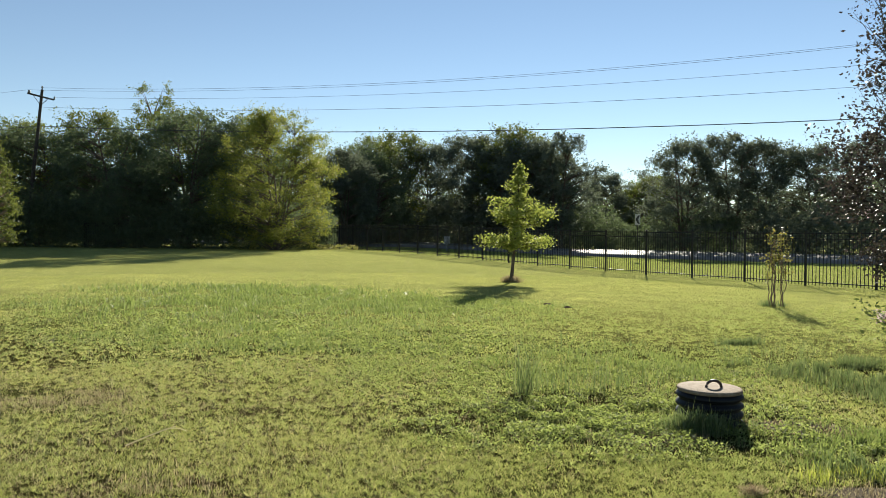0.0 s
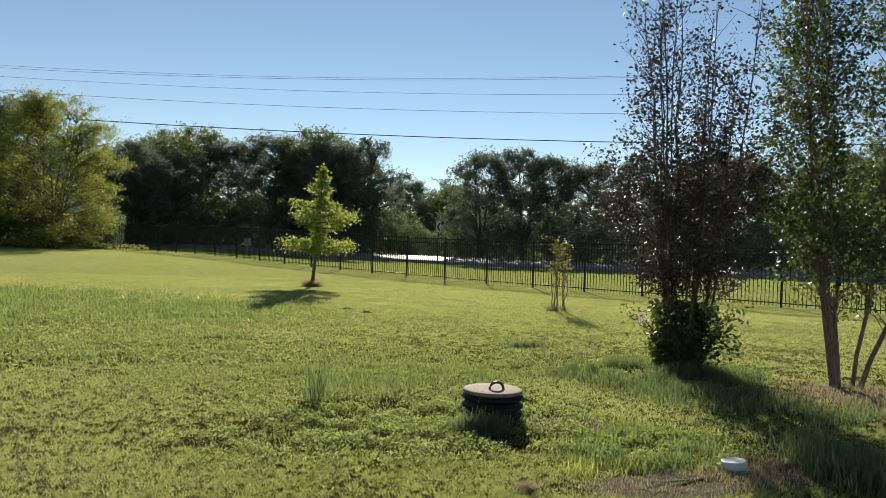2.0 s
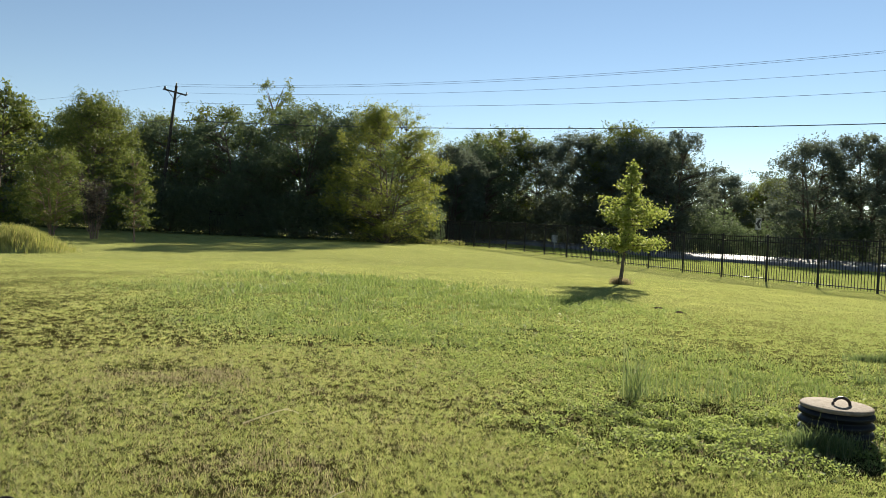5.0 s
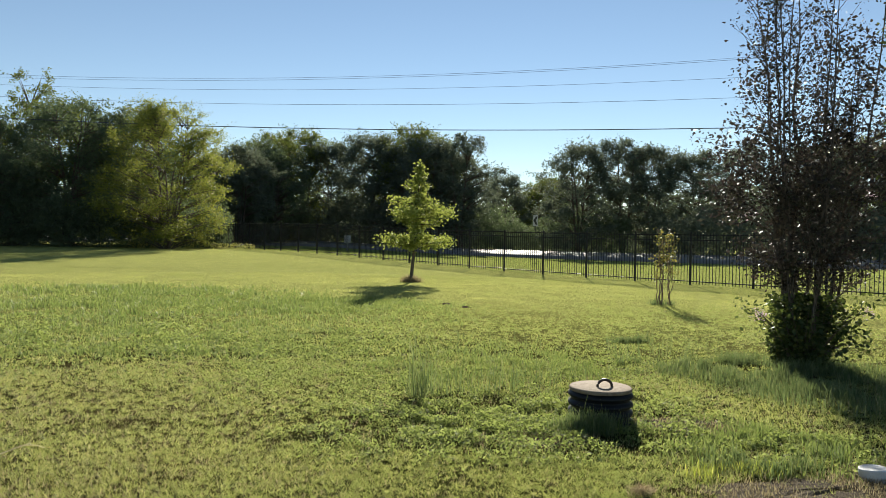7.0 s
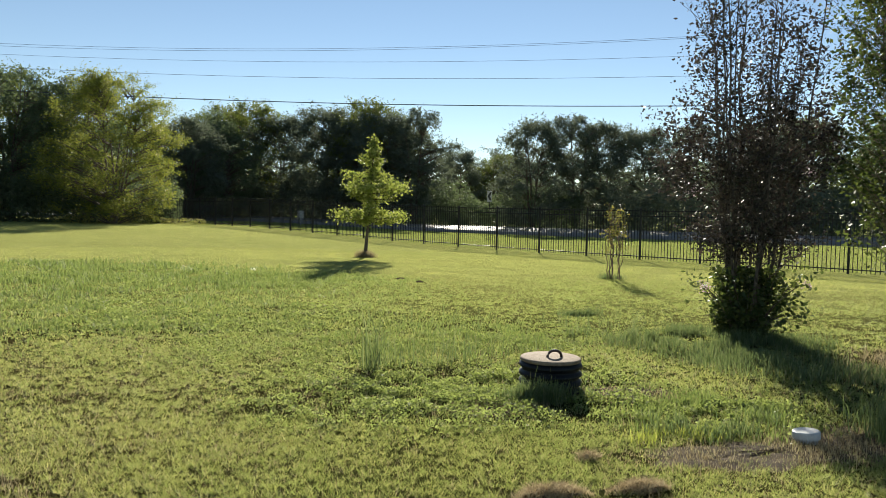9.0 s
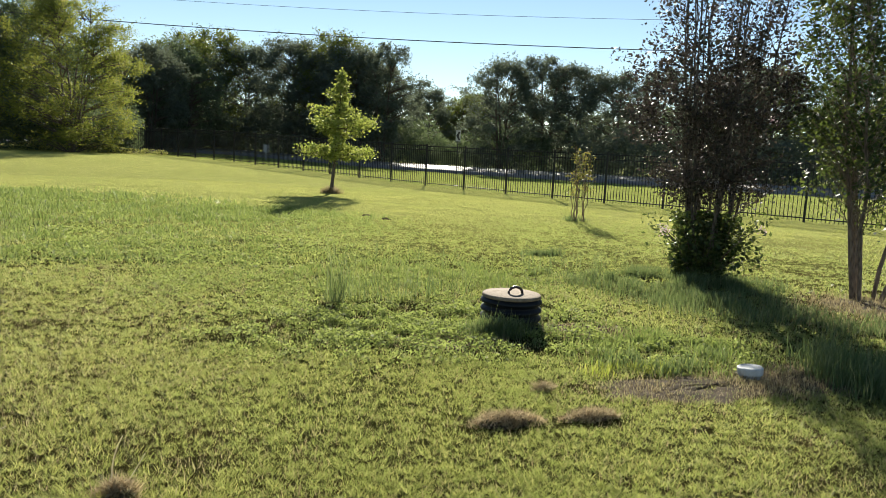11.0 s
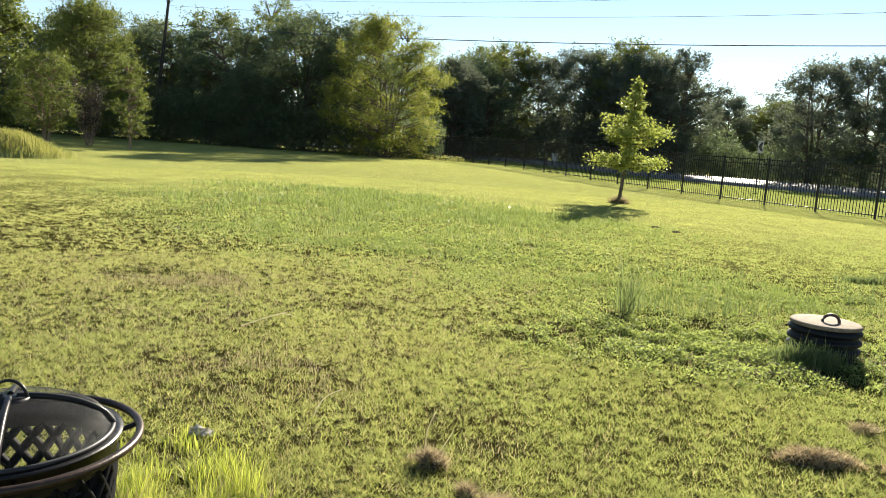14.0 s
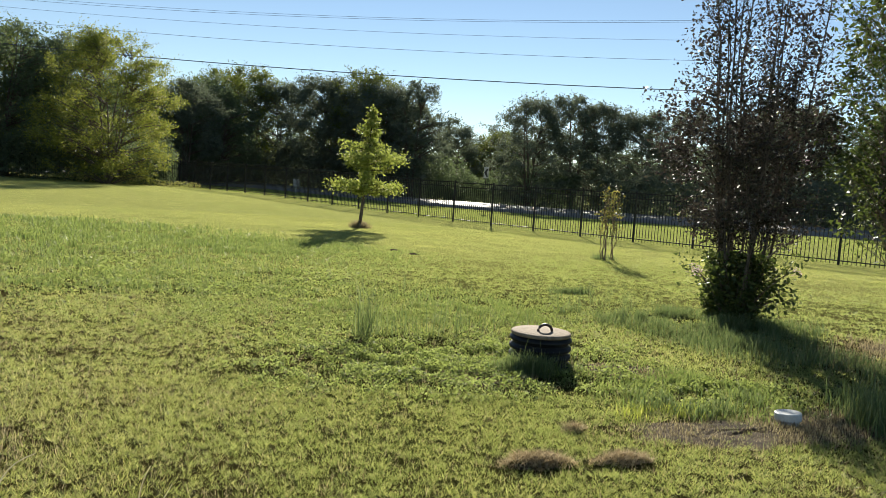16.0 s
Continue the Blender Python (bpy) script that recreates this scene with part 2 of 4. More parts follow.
M_GREY_BOX = plain("grey_plastic_box", (0.28, 0.28, 0.27), (0.38, 0.38, 0.37), 5, 0.6)
M_STEM = leafy("bleached_stem", [(0.0, (0.55, 0.49, 0.37)), (1.0, (0.72, 0.66, 0.52))], (0.75, 0.68, 0.5), 0.55, 0.7)
M_SCRAP = plain("pale_scrap", (0.34, 0.29, 0.24), (0.60, 0.55, 0.48), 20, 0.8, 0, 0.5)

# ---- shared building helpers ----
RNG = np.random.default_rng(7)


def smooth(v):
    v = np.clip(v, 0, 1)
    return v * v * (3 - 2 * v)


def lumps(x, y, scale, seed=0):
    """Soft value noise, 0 to 1, for arrays."""
    x, y = np.asarray(x, float), np.asarray(y, float)
    c, s = math.cos(0.6 + seed * 1.7), math.sin(0.6 + seed * 1.7)
    x, y = (x * c - y * s) / scale + seed * 17.3, (x * s + y * c) / scale + seed * 9.1
    i, j = np.floor(x), np.floor(y)
    fx, fy = smooth(x - i), smooth(y - j)

    def h(a, b):
        s = np.sin(a * 127.1 + b * 311.7 + seed * 74.7) * 43758.5453
        return s - np.floor(s)
    return (h(i, j) * (1 - fx) + h(i + 1, j) * fx) * (1 - fy) + (h(i, j + 1) * (1 - fx) + h(i + 1, j + 1) * fx) * fy


def gz(x, y):
    """The height of the ground."""
    x, y = np.asarray(x, float), np.asarray(y, float)
    rise = 0.46 * smooth((y - 20) / 32) * smooth((14 - x) / 19)
    near = 1 - smooth((np.hypot(x, y) - 22) / 14)
    return rise + near * (0.035 * (lumps(x, y, 2.2, 1) - 0.5) + 0.018 * (lumps(x, y, 0.7, 2) - 0.5))


def gz1(x, y):
    return float(gz(x, y))


def mesh_from(name, verts, faces, mat, smooth_faces=False):
    """A mesh from numpy arrays: verts n x 3, faces m x k."""
    me = bpy.data.meshes.new(name)
    verts, faces = np.asarray(verts, np.float32), np.asarray(faces, np.int32)
    k = faces.shape[1]
    me.vertices.add(len(verts))
    me.vertices.foreach_set("co", verts.ravel())
    me.loops.add(faces.size)
    me.loops.foreach_set("vertex_index", faces.ravel())
    me.polygons.add(len(faces))
    me.polygons.foreach_set("loop_start", np.arange(0, faces.size, k, dtype=np.int32))
    me.polygons.foreach_set("loop_total", np.full(len(faces), k, np.int32))
    if smooth_faces:
        me.polygons.foreach_set("use_smooth", np.ones(len(faces), bool))
    me.update(calc_edges=True)
    me.materials.append(mat)
    return me


def child(ob, parent, label=""):
    ob.parent = parent
    if label:
        ob["label"] = label
    return ob


def part(name, bm, mat, parent, label="", soft=False):
    me = bpy.data.meshes.new(name)
    bm.to_mesh(me)
    bm.free()
    me.materials.append(mat)
    if soft:
        for p in me.polygons:
            p.use_smooth = True
    return child(new(name, me), parent, label)


def thing(name, x, y, z=None, turn=0.0, **tags):
    ob = new(name)
    ob.empty_display_size = 0.1
    ob.matrix_world = pose(x, y, gz1(x, y) if z is None else z, 0, 0, turn)
    return tagged(ob, **tags)


def add_box(bm, cx, cy, cz, sx, sy, sz, m=None, bevel=0.0):
    r = bmesh.ops.create_cube(bm, size=1, matrix=(m or Matrix()) @ Matrix.LocRotScale((cx, cy, cz), None, (sx, sy, sz)))
    if bevel:
        edges = list({e for v in r["verts"] for e in v.link_edges})
        bmesh.ops.bevel(bm, geom=edges, offset=bevel, segments=2, affect="EDGES")


def add_lathe(bm, profile, n=40, close=False):
    """Turn (r, z) round the z axis."""
    rings = [[bm.verts.new((r * math.cos(2 * math.pi * i / n), r * math.sin(2 * math.pi * i / n), z)) for i in range(n)] for r, z in profile]
    for a, b in zip(rings, rings[1:]):
        for i in range(n):
            bm.faces.new((a[i], a[(i + 1) % n], b[(i + 1) % n], b[i]))
    if close:
        bm.faces.new(rings[-1])
        bm.faces.new(rings[0][::-1])


def tubes(lines, sides=6):
    """Tapered tubes along polylines [(points n x 3, radii n)]: verts and quads."""
    vs, fs, base = [], [], 0
    ang = np.arange(sides) * 2 * np.pi / sides
    for pts, rad in lines:
        pts, rad = np.asarray(pts, float), np.asarray(rad, float)
        d = np.gradient(pts, axis=0)
        d /= np.linalg.norm(d, axis=1)[:, None] + 1e-9
        ref = np.where(np.abs(d[:, 2:3]) > 0.9, np.array([[1.0, 0, 0]]), np.array([[0, 0, 1.0]]))
        u = np.cross(d, ref)
        u /= np.linalg.norm(u, axis=1)[:, None] + 1e-9
        w = np.cross(d, u)
        ring = pts[:, None] + rad[:, None, None] * (u[:, None] * np.cos(ang)[None, :, None] + w[:, None] * np.sin(ang)[None, :, None])
        vs.append(ring.reshape(-1, 3))
        n = len(pts)
        for i in range(n - 1):
            a = base + i * sides + np.arange(sides)
            b = base + i * sides + (np.arange(sides) + 1) % sides
            fs.append(np.stack([a, b, b + sides, a + sides], 1))
        base += n * sides
    return np.concatenate(vs), np.concatenate(fs)


def tube_part(name, lines, mat, parent, label="", sides=6):
    v, f = tubes(lines, sides)
    return child(new(name, mesh_from(name, v, f, mat, True)), parent, label)


def bend(a, b, lift, n=6):
    """A curved line from a to b, bowed by lift."""
    a, b, t = np.asarray(a, float), np.asarray(b, float), np.linspace(0, 1, n)[:, None]
    c = (a + b) / 2 + np.asarray(lift, float)
    return a * (1 - t) ** 2 + 2 * c * t * (1 - t) + b * t ** 2


def leaves(centres, size, rng, droop=0.3, slim=0.5):
    """Rhombic leaves, folded a little, at the centres: verts and quads."""
    n = len(centres)
    along = rng.normal(size=(n, 3))
    along[:, 2] = along[:, 2] * 0.7 - droop
    along /= np.linalg.norm(along, axis=1)[:, None]
    side = np.cross(along, rng.normal(size=(n, 3)))
    side /= np.linalg.norm(side, axis=1)[:, None] + 1e-9
    up = np.cross(along, side)
    s = (size * rng.uniform(0.6, 1.4, n))[:, None]
    v = np.stack([centres - along * s * 0.5, centres + side * s * slim * 0.5 + up * s * 0.08, centres + along * s * 0.5, centres - side * s * slim * 0.5 + up * s * 0.08], 1)
    return v.reshape(-1, 3), np.arange(4 * n).reshape(n, 4)


def blades(x, y, height, width, rng, lean=0.5, z=None, bent=True, least=0.1, way=None):
    """Grass blades standing at x, y."""
    n = len(x)
    a, tilt = rng.uniform(0, 2 * np.pi, n) if way is None else way, rng.uniform(least, 1, n) * lean
    h, w = height * rng.uniform(0.5, 1.35, n), width * rng.uniform(0.7, 1.3, n)
    z0 = (gz(x, y) if z is None else z) - 0.006
    face = rng.uniform(0, 2 * np.pi, n)
    sx, sy = np.cos(face) * w / 2, np.sin(face) * w / 2
    dx, dy = np.cos(a) * tilt * h, np.sin(a) * tilt * h
    top = np.sqrt(np.maximum(1 - tilt ** 2, 0.15)) * h
    b1, b2, tip = np.stack([x - sx, y - sy, z0], 1), np.stack([x + sx, y + sy, z0], 1), np.stack([x + dx, y + dy, z0 + top], 1)
    if not bent:
        return np.stack([b1, b2, tip], 1).reshape(-1, 3), np.arange(3 * n).reshape(n, 3)
    m1 = np.stack([x - sx * 0.8 + dx * 0.3, y - sy * 0.8 + dy * 0.3, z0 + top * 0.6], 1)
    m2 = np.stack([x + sx * 0.8 + dx * 0.3, y + sy * 0.8 + dy * 0.3, z0 + top * 0.6], 1)
    v = np.stack([b1, b2, m2, m1, tip], 1).reshape(-1, 3)
    o = np.arange(n)[:, None] * 5
    return v, np.concatenate([o + np.array([[0, 1, 2]]), o + np.array([[0, 2, 3]]), o + np.array([[3, 2, 4]])])


def stuff(name, verts, faces, mat, label, category):
    return tagged(new(name, mesh_from(name, verts, faces, mat)), label, category, kind="stuff")


def blob_points(n, cx, cy, rx, ry, rng, turn=0.0):
    r, a = np.sqrt(rng.uniform(0, 1, n)) * rng.uniform(0.45, 1.25, n), rng.uniform(0, 2 * np.pi, n)
    px, py, c, s = rx * r * np.cos(a), ry * r * np.sin(a), math.cos(radians(turn)), math.sin(radians(turn))
    return cx + px * c - py * s, cy + px * s + py * c


# the line of the fence: its first post and the step from post to post
F0, FD = np.array([-3.034, 50.41]), np.array([1.342, -2.038])

# ---- ground and road ----
steps = np.concatenate([[0], np.cumsum(np.geomspace(0.35, 160, 62))])
gx = np.concatenate([-steps[:0:-1], steps])
gyy = np.concatenate([-steps[40:0:-4], np.arange(0, 70, 0.7), 70 + steps[1:]])
X, Y = np.meshgrid(gx, gyy)
Z = gz(X, Y)
idx = np.arange(X.size).reshape(X.shape)
quads = np.stack([idx[:-1, :-1], idx[:-1, 1:], idx[1:, 1:], idx[1:, :-1]], -1).reshape(-1, 4)
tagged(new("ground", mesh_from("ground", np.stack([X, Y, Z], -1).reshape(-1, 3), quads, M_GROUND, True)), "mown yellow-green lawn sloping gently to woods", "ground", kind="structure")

ROAD = [(80, 2), (44, 35), (25.5, 51), (16.5, 57.5), (10.8, 63.5), (-3, 73), (-25, 81), (-60, 88), (-120, 94)]


def road_line(offset, n=60):
    """Points along the road's near edge, moved away from the camera by offset."""
    p = np.array(ROAD, float)
    s = np.concatenate([[0], np.cumsum(np.hypot(*np.diff(p, axis=0).T))])
    t = np.linspace(0, s[-1], n)
    q = np.stack([np.interp(t, s, p[:, 0]), np.interp(t, s, p[:, 1])], 1)
    for _ in range(6):
        q[1:-1] = (q[:-2] + 2 * q[1:-1] + q[2:]) / 4
    d = np.gradient(q, axis=0)
    d /= np.linalg.norm(d, axis=1)[:, None]
    return q + np.stack([d[:, 1], -d[:, 0]], 1) * offset


def road_strip(name, a, b, lift, mat, label):
    """A strip of the road, which is banked up towards the outside of its bend."""
    pa, pb = road_line(a), road_line(b)
    za, zb = gz(pa[:, 0], pa[:, 1]) + lift + 0.045 * a, gz(pb[:, 0], pb[:, 1]) + lift + 0.045 * b
    v = np.concatenate([np.column_stack([pa, za - 0.6]), np.column_stack([pa, za]), np.column_stack([pb, zb]), np.column_stack([pb, zb - 0.6])])
    n, i = len(pa), np.arange(len(pa) - 1)
    f = np.concatenate([np.stack([k * n + i, k * n + i + 1, (k + 1) * n + i + 1, (k + 1) * n + i], 1) for k in range(3)])
    return tagged(new(name, mesh_from(name, v, f, mat)), label, "road", kind="structure")


road_strip("road", 0, 9, 0.08, M_ASPHALT, "worn grey asphalt road curving behind the fence")
road_strip("road_centre_line", 4.4, 4.6, 0.088, M_LINE, "faded yellow centre line on the asphalt road")

# ---- grass ----
L_A, R_A = radians(-48), radians(54)


def sector(n, r0, r1, rng):
    r, a = np.sqrt(rng.uniform(r0 * r0, r1 * r1, n)), rng.uniform(L_A, R_A, n)
    return r * np.sin(a), r * np.cos(a)


# stretches of bare or worn lawn: centre, radii, how bare
BARE = [(1.7, 6.5, 2.0, 1.15, 0.65), (-4.0, 16.5, 5.5, 3.2, 0.35), (3.35, 4.55, 1.0, 0.28, 0.8), (4.35, 4.75, 0.7, 0.4, 0.75), (3.2, 6.2, 0.5, 0.35, 0.8), (1.75, 5.9, 0.45, 0.3, 0.7), (2.6, 17.8, 0.25, 0.14, 1.0), (2.95, 16.97, 0.2, 0.12, 1.0),
        (-3.95, 7.2, 0.9, 0.5, 0.45), (-2.0, 4.4, 0.8, 0.45, 0.5), (-7.3, 14.8, 1.0, 0.4, 0.6), (-1.7, 11.7, 0.45, 0.2, 0.8), (1.5, 3.97, 0.25, 0.15, 0.8), (2.06, 3.98, 0.25, 0.12, 0.8), (7.1, 6.9, 1.1, 0.9, 0.8), (6.2, 6.2, 0.8, 0.5, 0.6)]


def thin(x, y, rng, patchy):
    keep = rng.uniform(0, 1, len(x)) < 1 - patchy * smooth((0.46 - tufts(x, y)) * 8)
    for cx, cy, rx, ry, bare in BARE:
        d = np.hypot((x - cx) / rx, (y - cy) / ry) + 0.5 * (lumps(x, y, 0.2, 5) - 0.5)
        keep &= (d > 1) | (rng.uniform(0, 1, len(x)) > bare)
    return x[keep], y[keep]


def tufts(x, y):
    """Where the lawn stands in tufts (1) and where it is thin (0)."""
    return 0.12 * lumps(x, y, 0.31, 3) + 0.34 * lumps(x, y, 0.115, 4) + 0.42 * lumps(x, y, 0.055, 17) + 0.12 * lumps(x, y, 0.8, 14)


def sow(cx, cy, each, spread, rng):
    """Blades in tufts: places round each tuft's centre, and the way each blade leans out of it."""
    n = np.maximum(3, (each * rng.uniform(0.35, 1.65, len(cx))).astype(int))
    x, y = np.repeat(cx, n), np.repeat(cy, n)
    wide = np.repeat(spread * rng.uniform(0.6, 1.5, len(cx)), n)
    out, ang = np.abs(rng.normal(size=len(x))) * wide, rng.uniform(0, 2 * np.pi, len(x))
    return x + out * np.cos(ang), y + out * np.sin(ang), ang + rng.normal(size=len(x)) * 1.0, np.repeat(rng.uniform(0.45, 1.5, len(cx)), n)


# near lawn in tufts: reach, tufts to the square metre, blades to a tuft, their spread, height and width
for r0, r1, per, each, spread, height, width in ((1.2, 3.6, 2300, 14, 0.010, 0.040, 0.0040), (3.6, 6, 1500, 13, 0.012, 0.040, 0.0048), (6, 10, 720, 12, 0.016, 0.040, 0.0068), (10, 23, 250, 10, 0.026, 0.040, 0.0115)):
    tx_, ty_ = sector(int(per * (R_A - L_A) / 2 * (r1 * r1 - r0 * r0)), r0, r1, RNG)
    if r0 == 10:
        keep = RNG.uniform(0, 1, len(tx_)) > smooth((np.hypot(tx_, ty_) + 5 * lumps(tx_, ty_, 2.5, 31) - 15) / 9)
        tx_, ty_ = tx_[keep], ty_[keep]
    tx_, ty_ = thin(tx_, ty_, RNG, 0.5 if r0 < 6 else 0.35 if r0 < 10 else 0.12)
    gx_, gy_, way_, tall_ = sow(tx_, ty_, each, spread, RNG)
    v, f = blades(gx_, gy_, height * tall_, width, RNG, 0.985, None, False, 0.5, way_)
    stuff("lawn_grass", v, f, M_LAWN, "short mown lawn grass, yellow-green with dry straw", "grass")
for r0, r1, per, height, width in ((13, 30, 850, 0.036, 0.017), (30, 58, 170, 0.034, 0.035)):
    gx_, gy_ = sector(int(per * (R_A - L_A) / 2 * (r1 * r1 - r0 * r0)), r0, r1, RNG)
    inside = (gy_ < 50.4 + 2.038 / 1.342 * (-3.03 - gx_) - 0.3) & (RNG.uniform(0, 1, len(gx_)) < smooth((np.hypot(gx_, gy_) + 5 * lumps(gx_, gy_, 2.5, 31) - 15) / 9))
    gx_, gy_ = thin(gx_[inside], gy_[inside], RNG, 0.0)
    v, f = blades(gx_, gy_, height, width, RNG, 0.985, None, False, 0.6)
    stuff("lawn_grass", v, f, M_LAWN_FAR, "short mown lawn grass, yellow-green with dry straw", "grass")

# the lawn behind and beside the path, more thinly sown
for r0, r1, a0, a1, per, each, spread, width in ((0.0, 1.2, 0, 2 * np.pi, 1200, 12, 0.012, 0.006), (1.2, 4, R_A, 2 * np.pi + L_A, 420, 11, 0.018, 0.009), (4, 13, R_A, 2 * np.pi + L_A, 75, 10, 0.036, 0.017)):
    m_ = int(per * (a1 - a0) / 2 * (r1 * r1 - r0 * r0))
    r_, a_ = np.sqrt(RNG.uniform(r0 * r0, r1 * r1, m_)), RNG.uniform(a0, a1, m_)
    gx_, gy_, way_, tall_ = sow(r_ * np.sin(a_), r_ * np.cos(a_), each, spread, RNG)
    v, f = blades(gx_, gy_, 0.042 * tall_, width, RNG, 0.985, None, False, 0.5, way_)
    stuff("lawn_grass", v, f, M_LAWN, "short mown lawn grass, yellow-green with dry straw", "grass")

# rough verge between fence and road
gx_, gy_ = sector(230000, 24, 72, RNG)
beyond = (gx_ - F0[0]) * -FD[1] + (gy_ - F0[1]) * FD[0]
near_road = np.interp(gx_, [p[0] for p in ROAD[::-1]], [p[1] for p in ROAD[::-1]]) - 0.4
keep = (beyond > 0.1) & (gy_ < near_road) & (gx_ > -16)
gx_, gy_ = gx_[keep], gy_[keep]
v, f = blades(gx_, gy_, 0.07 * (0.5 + lumps(gx_, gy_, 1.3, 19)), 0.05, RNG, 0.85, None, False)
stuff("verge_grass", v, f, M_VERGE_GRASS, "rough green roadside grass behind the fence", "grass")

# cut dry blades lying in the sward
gx_, gy_ = sector(170000, 1.4, 10, RNG)
keep = RNG.uniform(0, 1, len(gx_)) < 0.1 + 0.6 * smooth((0.48 - tufts(gx_, gy_)) * 6)
gx_, gy_ = gx_[keep], gy_[keep]
v, f = blades(gx_, gy_, 0.05, 0.0045, RNG, 0.999, gz(gx_, gy_) + RNG.uniform(0, 0.014, len(gx_)), False)
stuff("lawn_thatch", v, f, M_STRAW, "dry brown clippings lying between the lawn tufts", "grass")


def patch(name, spots, mat, label, lean=0.5, category="grass", clumped=True):
    vs, fs, o = [], [], 0
    for n, cx, cy, rx, ry, turn, height, width in spots:
        px, py = blob_points(n, cx, cy, rx, ry, RNG, turn)
        keep = RNG.uniform(0, 1, n) < smooth((0.5 * lumps(px, py, 0.4, 8) + 0.3 * lumps(px, py, 0.15, 12) + 0.2 * lumps(px, py, 1.0, 15) - 0.3) / 0.3)
        if clumped:
            px, py = px[keep], py[keep]
        v, f = blades(px, py, height * (0.6 + 0.8 * lumps(px, py, 0.5, 9)), width, RNG, lean)
        vs.append(v), fs.append(f + o)
        o += len(v)
    return stuff(name, np.concatenate(vs), np.concatenate(fs), mat, label, category)


patch("weedy_grass", [(8000, 1.7, 6.5, 2.0, 1.25, 8, 0.045, 0.006), (9000, 2.4, 9.3, 2.6, 1.7, 0, 0.075, 0.013), (22000, -2.6, 11.5, 4.6, 2.6, -10, 0.065, 0.012), (24000, -4.0, 16.5, 6.5, 4.0, -8, 0.11, 0.018), (9000, -5.5, 21.0, 5.0, 2.2, -8, 0.13, 0.026),
                      (8000, 3.6, 5.6, 1.0, 0.8, 0, 0.07, 0.010), (6000, -1.0, 17.5, 3.5, 1.8, 0, 0.09, 0.022)], M_WEED, "coarse blue-green weedy grass spreading through the lawn", 0.97)


def leafy_weeds(spots):
    """Low broad-leaved weeds in ragged clumps."""
    c, sizes = [], []
    for n, cx, cy, rx, ry, turn, high in spots:
        px, py = blob_points(n, cx, cy, rx, ry, RNG, turn)
        stand = smooth((0.55 * lumps(px, py, 0.22, 21) + 0.45 * lumps(px, py, 0.09, 22) - 0.38) / 0.2)
        if cy > 10:
            stand = stand * smooth((0.6 * lumps(px, py, 1.9, 23) + 0.4 * lumps(px, py, 0.7, 24) - 0.3) / 0.3)
        keep = RNG.uniform(0, 1, n) < stand
        px, py, stand = px[keep], py[keep], stand[keep]
        sizes.append(np.full(len(px), 0.026 if cy < 10 else 0.042))
        c.append(np.stack([px, py, gz(px, py) + 0.008 + high * stand * RNG.uniform(0.1, 1, len(px))], 1))
    v, f = leaves(np.concatenate(c), np.concatenate(sizes), RNG, 0.0, 0.55)
    stuff("leafy_weeds", v, f, M_WEED_LEAF, "low grey-green broad-leaved weeds creeping through the lawn", "weeds")


leafy_weeds([(42000, 1.6, 6.5, 2.0, 1.25, 8, 0.075), (12000, 2.6, 9.2, 2.4, 1.5, 0, 0.06), (16000, 0.4, 8.6, 2.6, 1.5, 0, 0.05), (9000, 3.6, 5.6, 1.0, 0.7, 0, 0.06), (24000, -2.2, 11.5, 4.8, 2.6, -10, 0.06), (46000, -4.0, 16.5, 6.5, 3.8, -8, 0.12)])
patch("tall_grass", [(10000, 4.9, 9.2, 1.3, 0.7, 10, 0.13, 0.007), (9000, 5.3, 7.8, 1.0, 1.4, 10, 0.13, 0.007), (5000, 6.1, 8.6, 0.9, 0.8, 0, 0.16, 0.008), (500, 4.7, 11.4, 0.35, 0.15, 0, 0.14, 0.010), (1500, 2.3, 6.04, 0.45, 0.12, 0, 0.17, 0.006),
                     (3800, 4.75, 4.5, 0.45, 0.7, 0, 0.22, 0.009), (2600, 6.2, 6.3, 1.0, 0.7, 0, 0.11, 0.008), (2500, 3.3, 5.15, 0.6, 0.3, 20, 0.13, 0.008), (300, 8.2, 17.8, 0.4, 0.3, 0, 0.13, 0.012)], M_TALL, "long uncut green grass round the shrub and tank riser", 0.6)
patch("seed_stems", [(64, 0.88, 7.6, 0.15, 0.09, 0, 0.74, 0.0075), (90, 1.5, 7.75, 0.75, 0.3, 0, 0.36, 0.007), (60, 2.2, 8.1, 0.9, 0.5, 0, 0.32, 0.006), (120, 4.6, 10.2, 1.2, 0.8, 0, 0.34, 0.007), (60, 2.4, 10.5, 1.4, 1.2, 0, 0.26, 0.008), (16, 2.35, 6.05, 0.3, 0.06, 0, 0.3, 0.006)],
      M_TALL, "thin upright seeding grass stems above the lawn", 0.65, clumped=False)
patch("bright_tuft_grass", [(13000, -1.42, 2.5, 0.36, 0.42, 20, 0.14, 0.0038), (3000, -1.8, 3.0, 0.5, 0.35, 0, 0.11, 0.006), (900, 2.9, 4.95, 0.42, 0.2, 10, 0.10, 0.006)], M_TUFT, "bright yellow-green long grass tuft beside the fire pit", 0.95)
